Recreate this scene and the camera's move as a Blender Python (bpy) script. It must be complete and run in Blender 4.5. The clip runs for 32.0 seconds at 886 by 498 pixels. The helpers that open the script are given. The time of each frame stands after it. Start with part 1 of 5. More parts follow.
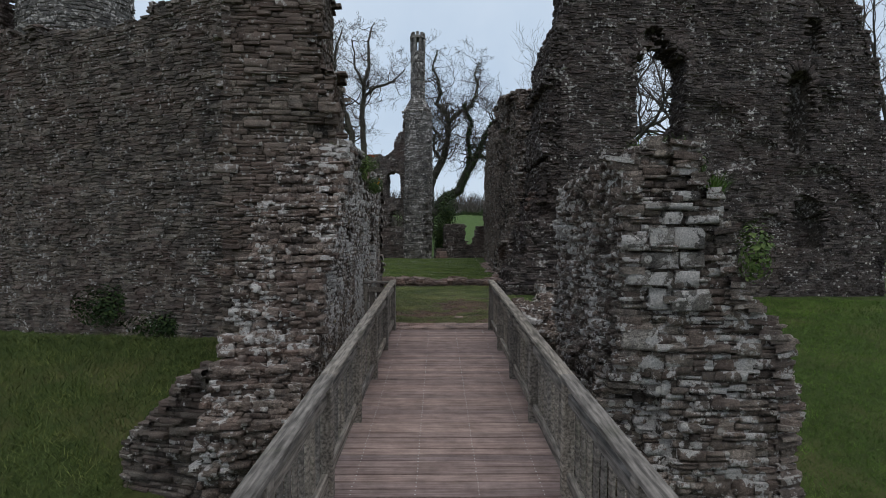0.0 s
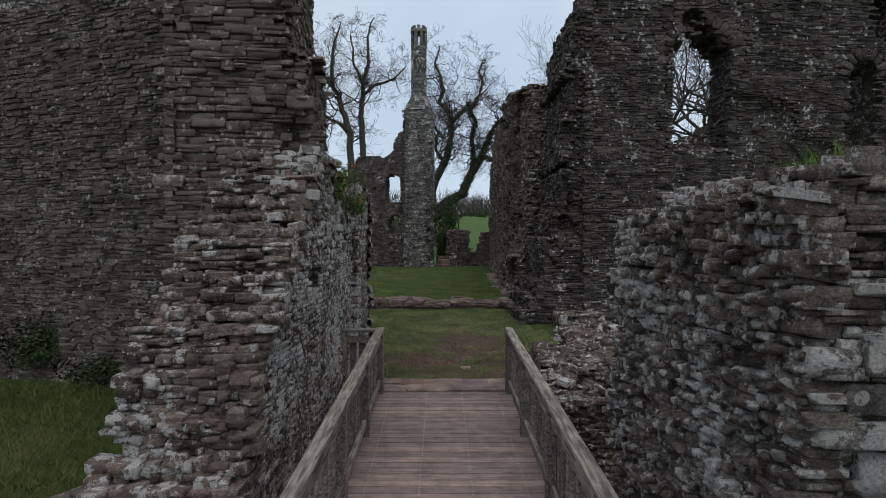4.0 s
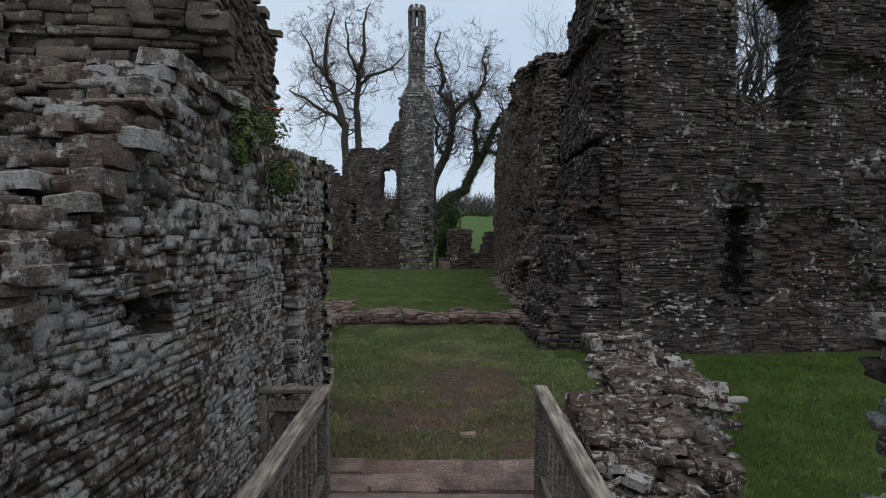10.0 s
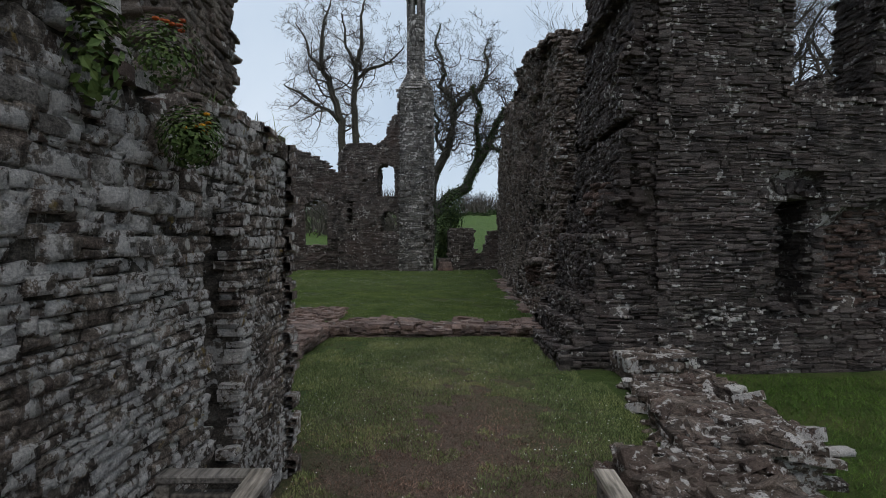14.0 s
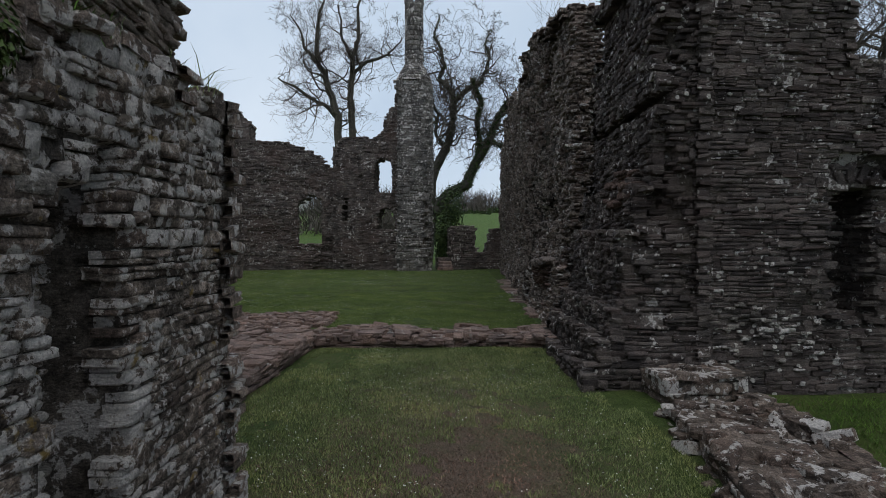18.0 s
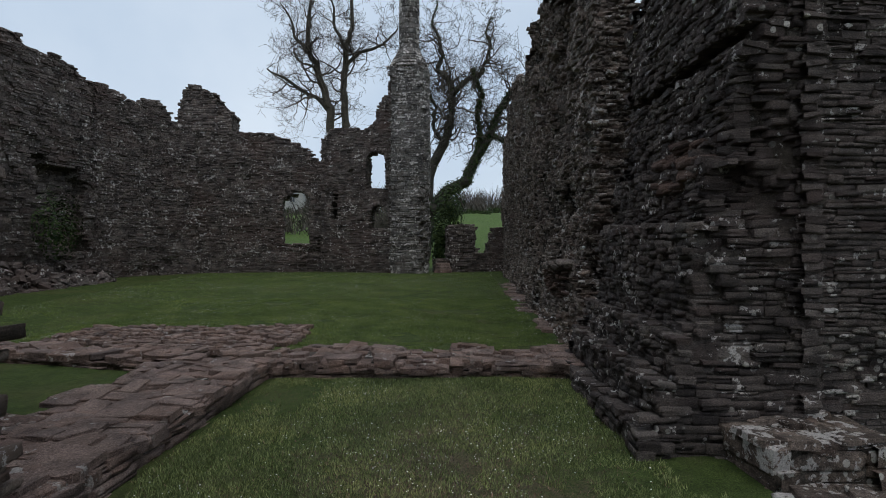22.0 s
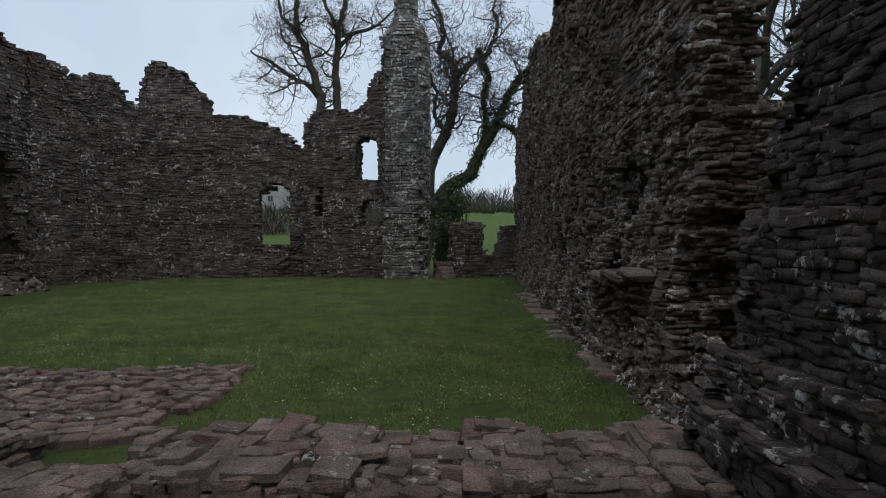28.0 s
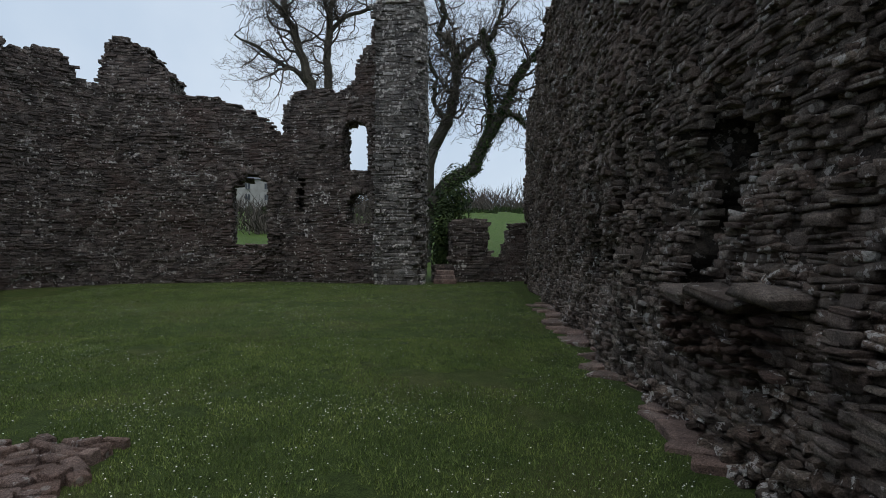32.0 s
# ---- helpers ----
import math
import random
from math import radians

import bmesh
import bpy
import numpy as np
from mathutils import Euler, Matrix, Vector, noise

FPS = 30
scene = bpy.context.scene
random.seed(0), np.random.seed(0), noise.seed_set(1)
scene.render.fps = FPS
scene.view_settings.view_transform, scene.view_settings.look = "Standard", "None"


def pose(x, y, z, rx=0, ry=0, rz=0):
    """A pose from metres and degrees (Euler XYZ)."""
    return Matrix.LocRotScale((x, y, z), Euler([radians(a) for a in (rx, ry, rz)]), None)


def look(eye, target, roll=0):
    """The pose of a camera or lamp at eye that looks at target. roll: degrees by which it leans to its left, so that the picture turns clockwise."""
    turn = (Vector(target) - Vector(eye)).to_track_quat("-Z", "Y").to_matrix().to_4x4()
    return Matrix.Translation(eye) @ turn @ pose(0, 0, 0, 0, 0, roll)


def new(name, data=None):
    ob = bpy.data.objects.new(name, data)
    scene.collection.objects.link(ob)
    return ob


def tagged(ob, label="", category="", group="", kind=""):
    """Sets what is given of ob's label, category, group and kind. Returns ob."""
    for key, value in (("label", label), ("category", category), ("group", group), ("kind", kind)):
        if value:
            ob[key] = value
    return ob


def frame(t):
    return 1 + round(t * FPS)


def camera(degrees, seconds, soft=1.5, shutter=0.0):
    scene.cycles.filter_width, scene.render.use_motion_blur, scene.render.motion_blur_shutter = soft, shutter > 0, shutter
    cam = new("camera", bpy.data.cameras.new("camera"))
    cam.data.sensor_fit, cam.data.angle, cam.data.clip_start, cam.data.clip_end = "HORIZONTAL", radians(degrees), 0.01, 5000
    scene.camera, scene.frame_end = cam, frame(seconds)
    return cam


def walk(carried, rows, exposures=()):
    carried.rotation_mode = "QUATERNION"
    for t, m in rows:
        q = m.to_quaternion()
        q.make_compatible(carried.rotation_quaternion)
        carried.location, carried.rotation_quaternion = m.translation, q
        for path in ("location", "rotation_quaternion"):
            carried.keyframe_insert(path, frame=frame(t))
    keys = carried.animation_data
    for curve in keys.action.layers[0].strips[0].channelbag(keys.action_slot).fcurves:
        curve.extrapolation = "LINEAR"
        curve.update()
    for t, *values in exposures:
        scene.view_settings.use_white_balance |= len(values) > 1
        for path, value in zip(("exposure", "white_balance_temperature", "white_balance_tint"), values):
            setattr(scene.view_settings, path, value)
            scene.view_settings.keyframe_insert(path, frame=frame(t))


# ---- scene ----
cam = camera(76.0, 32.0, soft=0.7)
# seconds, x, y, z, yaw, pitch, roll
PATH = [
    (0, 0, 0, 1.845, 0, -0.8, -0.08),
    (0.5, -0.003, 0.35, 1.902, 0.025, -0.834, -0.08),
    (1, -0.012, 0.709, 1.97, 0.059, -0.851, -0.08),
    (1.5, -0.014, 1.063, 2.042, 0.109, -0.867, -0.09),
    (2, -0.01, 1.407, 2.128, 0.135, -0.876, -0.1),
    (2.5, -0.019, 1.744, 2.213, 0.16, -0.876, -0.1),
    (3, -0.001, 2.071, 2.285, 0.202, -0.884, -0.1),
    (3.5, 0.008, 2.414, 2.365, 0.236, -0.867, -0.11),
    (5.5, -0.034, 3.69, 2.441, 0.387, -0.808, -0.13),
    (6, -0.036, 4.005, 2.437, 0.413, -0.8, -0.15),
    (6.5, -0.051, 4.319, 2.438, 0.43, -0.783, -0.19),
    (7, -0.062, 4.616, 2.447, 0.455, -0.775, -0.22),
    (7.5, -0.001, 4.877, 2.433, 0.48, -0.775, -0.21),
    (8, 0.059, 5.155, 2.424, 0.497, -0.775, -0.22),
    (8.5, 0.099, 5.457, 2.413, 0.488, -0.775, -0.23),
    (9, 0.122, 5.756, 2.41, 0.497, -0.783, -0.2),
    (9.5, 0.091, 6.06, 2.408, 0.497, -0.808, -0.2),
    (10, 0.124, 6.363, 2.392, 0.488, -0.817, -0.18),
    (10.5, 0.103, 6.625, 2.389, 0.488, -0.825, -0.17),
    (11, 0.08, 6.89, 2.393, 0.48, -0.825, -0.17),
    (11.5, 0.064, 7.119, 2.397, 0.488, -0.817, -0.14),
    (12, 0.028, 7.391, 2.406, 0.497, -0.825, -0.14),
    (12.5, 0.057, 7.636, 2.398, 0.488, -0.817, -0.14),
    (13, 0.066, 7.859, 2.394, 0.505, -0.817, -0.11),
    (13.5, 0.061, 8.089, 2.388, 0.514, -0.825, -0.09),
    (14, 0.073, 8.318, 2.385, 0.522, -0.825, -0.07),
    (14.5, 0.091, 8.514, 2.387, 0.531, -0.842, -0.05),
    (16.5, 0.092, 9.277, 2.369, 0.514, -0.943, -0.01),
    (17, 0.075, 9.481, 2.364, 0.505, -0.943, -0.01),
    (17.5, 0.058, 9.695, 2.366, 0.48, -0.935, -0),
    (18, 0.049, 9.914, 2.36, 0.48, -0.952, 0),
    (18.5, 0.052, 10.178, 2.36, 0.48, -0.977, -0.04),
    (19, 0.047, 10.492, 2.352, 0.497, -0.968, -0),
    (19.5, 0.045, 10.856, 2.345, 0.472, -0.977, -0.05),
    (20, 0.068, 11.216, 2.336, 0.455, -0.96, -0.03),
    (20.5, 0.103, 11.559, 2.337, 0.446, -0.96, -0.02),
    (21, 0.136, 11.915, 2.334, 0.43, -0.943, -0),
    (21.5, 0.149, 12.262, 2.323, 0.43, -0.926, -0.01),
    (22, 0.126, 12.608, 2.318, 0.413, -0.893, -0.03),
    (22.5, 0.101, 12.963, 2.311, 0.404, -0.876, -0.02),
    (23, 0.101, 13.34, 2.312, 0.396, -0.876, -0.02),
    (23.5, 0.119, 13.697, 2.314, 0.404, -0.859, -0.02),
    (24, 0.117, 14.073, 2.313, 0.396, -0.859, -0.01),
    (24.5, 0.107, 14.46, 2.306, 0.413, -0.859, -0.01),
    (25, 0.088, 14.849, 2.303, 0.43, -0.851, -0.02),
    (25.5, 0.089, 15.214, 2.297, 0.446, -0.842, -0.02),
    (27.5, 0.039, 16.74, 2.293, 0.539, -0.842, -0),
    (28, 0.053, 17.14, 2.292, 0.573, -0.834, -0),
    (28.5, 0.093, 17.55, 2.292, 0.606, -0.825, -0.02),
    (29, 0.093, 17.96, 2.291, 0.64, -0.817, -0.02),
    (29.5, 0.079, 18.361, 2.277, 0.674, -0.817, -0.02),
    (30, 0.065, 18.775, 2.265, 0.707, -0.808, -0.03),
    (30.5, 0.053, 19.205, 2.261, 0.75, -0.808, -0.04),
    (31, 0.065, 19.674, 2.256, 0.758, -0.808, -0.05),
    (31.5, 0.091, 20.146, 2.255, 0.758, -0.792, -0.06),
    (32, 0.123, 20.626, 2.258, 0.75, -0.775, -0.1),
]
walk(cam, [(t, pose(x, y, z, 90 + pitch, roll, yaw)) for t, x, y, z, yaw, pitch, roll in PATH], [(0.0, 0.2), (32.0, 0.2)])

# ---------------------------------------------------------------- sky and sun
world = bpy.data.worlds.new("overcast_sky")
scene.world = world
world.use_nodes = True
wn, wl = world.node_tree.nodes, world.node_tree.links
wn.clear()
w_out, w_bg = wn.new("ShaderNodeOutputWorld"), wn.new("ShaderNodeBackground")
w_sky = wn.new("ShaderNodeTexSky")
w_sky.sky_type = "NISHITA"
w_sky.sun_disc = False
w_sky.sun_elevation, w_sky.sun_rotation = radians(72), radians(166)
w_sky.air_density, w_sky.dust_density = 1.0, 2.0
w_noise, w_ramp = wn.new("ShaderNodeTexNoise"), wn.new("ShaderNodeValToRGB")
w_noise.inputs["Scale"].default_value = 2.6
w_noise.inputs["Detail"].default_value = 5.0
w_noise.inputs["Roughness"].default_value = 0.5
w_ramp.color_ramp.elements[0].position, w_ramp.color_ramp.elements[0].color = 0.3, (5.6, 7.0, 8.8, 1)
w_ramp.color_ramp.elements[1].position, w_ramp.color_ramp.elements[1].color = 0.72, (8.2, 9.3, 10.6, 1)
w_mix = wn.new("ShaderNodeMixRGB")
w_mix.inputs[0].default_value = 0.88
wl.new(w_noise.outputs["Fac"], w_ramp.inputs[0])
wl.new(w_sky.outputs[0], w_mix.inputs[1])
wl.new(w_ramp.outputs[0], w_mix.inputs[2])
wl.new(w_mix.outputs[0], w_bg.inputs[0])
w_bg.inputs[1].default_value = 0.08
wl.new(w_bg.outputs[0], w_out.inputs[0])

sun_data = bpy.data.lights.new("sun", "SUN")
sun_data.energy, sun_data.angle, sun_data.color = 0.9, radians(60), (1.0, 0.97, 0.93)
sun = new("sun", sun_data)
sun.matrix_basis = look((2, -4, 25), (0, 4, 0))


# ---------------------------------------------------------------- materials
def material(name, rough=0.9, spec=0.25):
    m = bpy.data.materials.new(name)
    m.use_nodes = True
    n = m.node_tree.nodes
    b = n["Principled BSDF"]
    b.inputs["Roughness"].default_value = rough
    b.inputs["Specular IOR Level"].default_value = spec
    return m, n, m.node_tree.links, b


def ramp(n, stops, interp="LINEAR"):
    r = n.new("ShaderNodeValToRGB")
    r.color_ramp.interpolation = interp
    while len(r.color_ramp.elements) < len(stops):
        r.color_ramp.elements.new(0.5)
    for e, (p, c) in zip(r.color_ramp.elements, stops):
        e.position, e.color = p, (*c, 1)
    return r


def tex(n, l, scale, detail=4.0, rough=0.55, squash=None):
    """Noise at real size; squash stretches it along the courses."""
    t = n.new("ShaderNodeTexNoise")
    t.inputs["Scale"].default_value, t.inputs["Detail"].default_value, t.inputs["Roughness"].default_value = scale, detail, rough
    g = n.new("ShaderNodeNewGeometry")
    if squash:
        mp = n.new("ShaderNodeMapping")
        mp.inputs["Scale"].default_value = squash
        l.new(g.outputs["Position"], mp.inputs[0])
        l.new(mp.outputs[0], t.inputs[0])
    else:
        l.new(g.outputs["Position"], t.inputs[0])
    return t


def mix(n, l, fac, a, b, kind="MIX"):
    m = n.new("ShaderNodeMixRGB")
    m.blend_type = kind
    for k, v in enumerate((fac, a, b)):
        if isinstance(v, bpy.types.NodeSocket):
            l.new(v, m.inputs[k])
        elif k == 0:
            m.inputs[0].default_value = v
        else:
            m.inputs[k].default_value = (*v, 1)
    return m.outputs[0]


def bump(n, l, bsdf, height, strength=0.5, dist=0.02):
    b = n.new("ShaderNodeBump")
    b.inputs["Strength"].default_value, b.inputs["Distance"].default_value = strength, dist
    l.new(height, b.inputs["Height"])
    l.new(b.outputs[0], bsdf.inputs["Normal"])


def piece_random(n, l):
    """A value of its own for each stone, whether it is an object or an island of a joined mesh."""
    g, o, a, f = (n.new(k) for k in ("ShaderNodeNewGeometry", "ShaderNodeObjectInfo", "ShaderNodeMath", "ShaderNodeMath"))
    l.new(g.outputs["Random Per Island"], a.inputs[0])
    l.new(o.outputs["Random"], a.inputs[1])
    f.operation = "FRACT"
    l.new(a.outputs[0], f.inputs[0])
    return f.outputs[0]


def threshold(n, l, val, lo, hi):
    m = n.new("ShaderNodeMapRange")
    m.inputs[1].default_value, m.inputs[2].default_value = lo, hi
    l.new(val, m.inputs[0])
    return m.outputs[0]


def times(n, l, a, b):
    m = n.new("ShaderNodeMath")
    m.operation = "MULTIPLY"
    for k, v in enumerate((a, b)):
        if isinstance(v, bpy.types.NodeSocket):
            l.new(v, m.inputs[k])
        else:
            m.inputs[k].default_value = v
    return m.outputs[0]


def added(n, l, a, c):
    m = n.new("ShaderNodeMath")
    m.operation = "ADD"
    l.new(a, m.inputs[0])
    l.new(c, m.inputs[1])
    return m.outputs[0]


def stone_material(name, tones, red=0.5, lichen=0.5, moss=0.3, dark=1.0, yellow=0.0, crust=0.0, mottle=0.0, patch=8.0):
    m, n, l, b = material(name, 0.92, 0.2)
    r = ramp(n, [(i / (len(tones) - 1), c) for i, c in enumerate(tones)])
    l.new(piece_random(n, l), r.inputs[0])
    grain = tex(n, l, 42, 8, 0.72, (1, 1, 1.8))
    big = tex(n, l, 0.42, 4, 0.6)
    mid = tex(n, l, 2.3, 5, 0.6)
    col = mix(n, l, 0.75, r.outputs[0], ramp_of(n, l, grain, [(0.36, (0.42, 0.41, 0.4)), (0.5, (0.95, 0.94, 0.93)), (0.64, (1.5, 1.48, 1.45))]), "MULTIPLY")
    col = mix(n, l, 0.7, col, ramp_of(n, l, mid, [(0.36, (0.45, 0.45, 0.46)), (0.64, (1.6, 1.56, 1.5))]), "MULTIPLY")
    fleck = tex(n, l, 85, 6, 0.75)
    col = mix(n, l, 1.0, col, ramp_of(n, l, fleck, [(0.36, (0.45, 0.44, 0.43)), (0.47, (0.92, 0.92, 0.92)), (0.56, (1.08, 1.08, 1.06)), (0.65, (1.8, 1.78, 1.72))]), "MULTIPLY")
    if mottle:
        blot = tex(n, l, 13, 8, 0.7)
        col = mix(n, l, mottle, col, ramp_of(n, l, blot, [(0.38, (0.28, 0.27, 0.26)), (0.48, (0.85, 0.84, 0.82)), (0.6, (1.55, 1.52, 1.5))]), "MULTIPLY")
    # bands of fresh red sandstone
    redfac = times(n, l, threshold(n, l, big.outputs[0], 0.5, 0.66), red)
    col = mix(n, l, redfac, col, mix(n, l, 0.55, (0.17, 0.098, 0.075), r.outputs[0]))
    # moss and algae
    if moss:
        ms = tex(n, l, 1.1, 6, 0.7)
        col = mix(n, l, times(n, l, threshold(n, l, ms.outputs[0], 0.53, 0.72), moss), col, (0.055, 0.062, 0.028))
    # grey-white lichen crusts with sharp edges, and stones that are pale all over
    if lichen:
        la, lb, lc = tex(n, l, patch, 10, 0.68), tex(n, l, 1.3, 4, 0.6), tex(n, l, 60, 5, 0.7)
        pale = mix(n, l, threshold(n, l, lc.outputs[0], 0.38, 0.62), (0.46, 0.42, 0.39), (0.82, 0.762, 0.71))
        whole = n.new("ShaderNodeMath")
        whole.operation = "FRACT"
        l.new(times(n, l, piece_random(n, l), 7.31), whole.inputs[0])
        taste = added(n, l, times(n, l, whole.outputs[0], 0.14), times(n, l, lb.outputs[0], 0.56))
        f = threshold(n, l, added(n, l, la.outputs[0], taste), 1.005 - 0.1 * crust, 1.035 - 0.1 * crust)
        col = mix(n, l, times(n, l, f, min(1.0, 0.4 + lichen * 0.6)), col, pale)
        sp = n.new("ShaderNodeTexVoronoi")
        sp.inputs["Scale"].default_value = 7.0
        g = n.new("ShaderNodeNewGeometry")
        l.new(g.outputs["Position"], sp.inputs[0])
        spot = threshold(n, l, sp.outputs["Distance"], 0.29, 0.24)
        hue = n.new("ShaderNodeSeparateColor")
        l.new(sp.outputs["Color"], hue.inputs[0])
        spot = times(n, l, times(n, l, spot, threshold(n, l, hue.outputs[0], 0.55, 0.6)), threshold(n, l, tex(n, l, 0.7, 5, 0.65).outputs[0], 0.5 - 0.06 * crust, 0.6))
        col = mix(n, l, times(n, l, times(n, l, spot, threshold(n, l, lc.outputs[0], 0.36, 0.46)), min(1.0, lichen * 1.3)), col, (0.68, 0.63, 0.565))
    if yellow:
        ya = tex(n, l, 7.3, 4, 0.6)
        col = mix(n, l, times(n, l, threshold(n, l, ya.outputs[0], 0.64, 0.7), yellow), col, (0.32, 0.21, 0.05))
    if dark != 1.0:
        col = mix(n, l, 1.0, col, (dark, dark, dark), "MULTIPLY")
    l.new(col, b.inputs["Base Color"])
    relief = mix(n, l, 0.35, mix(n, l, 0.4, grain.outputs[0], fleck.outputs[0]), tex(n, l, 14, 7, 0.7, (1, 1, 2.5)).outputs[0])
    bump(n, l, b, relief, 1.0, 0.1)
    return m


def ramp_of(n, l, t, stops):
    r = ramp(n, stops)
    l.new(t.outputs[0] if isinstance(t, bpy.types.Node) else t, r.inputs[0])
    return r.outputs[0]


GREY = [(0.054, 0.046, 0.044), (0.1, 0.085, 0.08), (0.13, 0.113, 0.105), (0.084, 0.066, 0.061), (0.156, 0.139, 0.128), (0.106, 0.087, 0.082)]
BROWN = [(0.085, 0.072, 0.064), (0.15, 0.13, 0.116), (0.185, 0.164, 0.147), (0.124, 0.098, 0.087), (0.21, 0.188, 0.17), (0.155, 0.126, 0.113)]
WARM = [(0.125, 0.098, 0.086), (0.215, 0.172, 0.15), (0.26, 0.216, 0.192), (0.185, 0.132, 0.116), (0.305, 0.26, 0.23), (0.23, 0.17, 0.151)]
PALE = [(0.15, 0.12, 0.107), (0.24, 0.2, 0.18), (0.3, 0.262, 0.237), (0.2, 0.148, 0.132), (0.36, 0.32, 0.29), (0.24, 0.19, 0.17)]
REDS = [(0.2, 0.135, 0.115), (0.26, 0.182, 0.155), (0.23, 0.165, 0.145), (0.3, 0.222, 0.195), (0.2, 0.15, 0.135), (0.27, 0.2, 0.18)]

GREY, BROWN, WARM, PALE = ([(p * 1.05, q, t * 0.985) for p, q, t in tones] for tones in (GREY, BROWN, WARM, PALE))

NEUTRAL = [(0.08, 0.07, 0.068), (0.135, 0.121, 0.117), (0.17, 0.155, 0.151), (0.11, 0.09, 0.086), (0.195, 0.182, 0.176), (0.14, 0.118, 0.113)]

NEUTRAL = [(p * 1.03, q, t * 0.95) for p, q, t in NEUTRAL]
GREY = [(p * 1.02, q, t * 0.97) for p, q, t in GREY]

M_HALL = stone_material("dark_sandstone", [(p * 0.96, q, t * 1.05) for p, q, t in GREY], red=0.25, lichen=0.75, moss=0.15, crust=0.2, dark=1.02)
M_SIDE = stone_material("torn_sandstone", [(p * 1.5, q * 1.44, t * 1.4) for p, q, t in NEUTRAL], red=0.5, lichen=0.6, moss=0.2, crust=0.3, mottle=0.4)
M_CURTAIN = stone_material("brown_sandstone", [(p * 1.15, q * 1.1, t * 1.05) for p, q, t in NEUTRAL], red=0.8, lichen=0.5, moss=0.15, crust=0.25)
M_TOWER = stone_material("tower_sandstone", [(p * 1.5, q * 1.4, t * 1.3) for p, q, t in NEUTRAL], red=0.9, lichen=0.6, moss=0.35, crust=0.3)
M_PASSAGE = stone_material("passage_sandstone", [(p * 1.85, q * 1.76, t * 1.66) for p, q, t in NEUTRAL], red=0.35, lichen=0.9, moss=0.2, yellow=0.7, crust=1.6, patch=13, mottle=0.85)
M_TORN = stone_material("broken_core_stone", [(p * 1.65, q * 1.52, t * 1.43) for p, q, t in NEUTRAL], red=0.7, lichen=1.0, moss=0.12, crust=0.95, patch=10, mottle=0.6)
M_LICHEN = stone_material("white_crusted_stone", [(0.2, 0.18, 0.165), (0.3, 0.275, 0.255), (0.25, 0.23, 0.21)], red=0.1, lichen=0.9, moss=0.15, crust=1.75, patch=5, mottle=0.5)
M_STUB = stone_material("stub_core_stone", [(p * 1.6, q * 1.52, t * 1.46) for p, q, t in NEUTRAL], red=0.6, lichen=0.9, moss=0.25, crust=1.3, patch=10, mottle=0.5)
M_PALE = stone_material("lichened_sandstone", [(p * 1.6, q * 1.53, t * 1.45) for p, q, t in NEUTRAL], red=0.5, lichen=1.0, moss=0.3, yellow=0.2, crust=1.2, patch=7, mottle=0.6)
M_WARD = stone_material("weathered_sandstone", [(p * 0.95, q * 0.92, t * 0.93) for p, q, t in NEUTRAL], red=0.65, lichen=0.7, moss=0.06, crust=0.2)
M_CHIMNEY = stone_material("ashlar_sandstone", [(0.115, 0.106, 0.1), (0.17, 0.159, 0.151), (0.205, 0.194, 0.186), (0.15, 0.136, 0.129), (0.23, 0.22, 0.211)], red=0.1, lichen=0.8, moss=0.15, crust=0.85)
M_RED = stone_material("red_sandstone_slab", REDS, red=0.2, lichen=0.35, moss=0.12, crust=0.0)
M_RUBBLE = stone_material("rubble_stone", [(p * 1.05, q * 1.0, t * 0.97) for p, q, t in BROWN], red=0.5, lichen=0.9, moss=0.25, crust=1.0, patch=10, mottle=0.6)
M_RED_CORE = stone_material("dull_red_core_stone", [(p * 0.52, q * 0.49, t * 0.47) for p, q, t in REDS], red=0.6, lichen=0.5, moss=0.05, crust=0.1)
M_FLAG = stone_material("worn_pink_flag", [(p * 1.35, q * 1.33, t * 1.33) for p, q, t in REDS], red=0.1, lichen=0.0, moss=0.0)

M_CORE = stone_material("earthy_mortar", [(0.07, 0.06, 0.053), (0.11, 0.096, 0.085)], red=0.3, lichen=0.5, crust=0.6, mottle=0.8, moss=0.3)


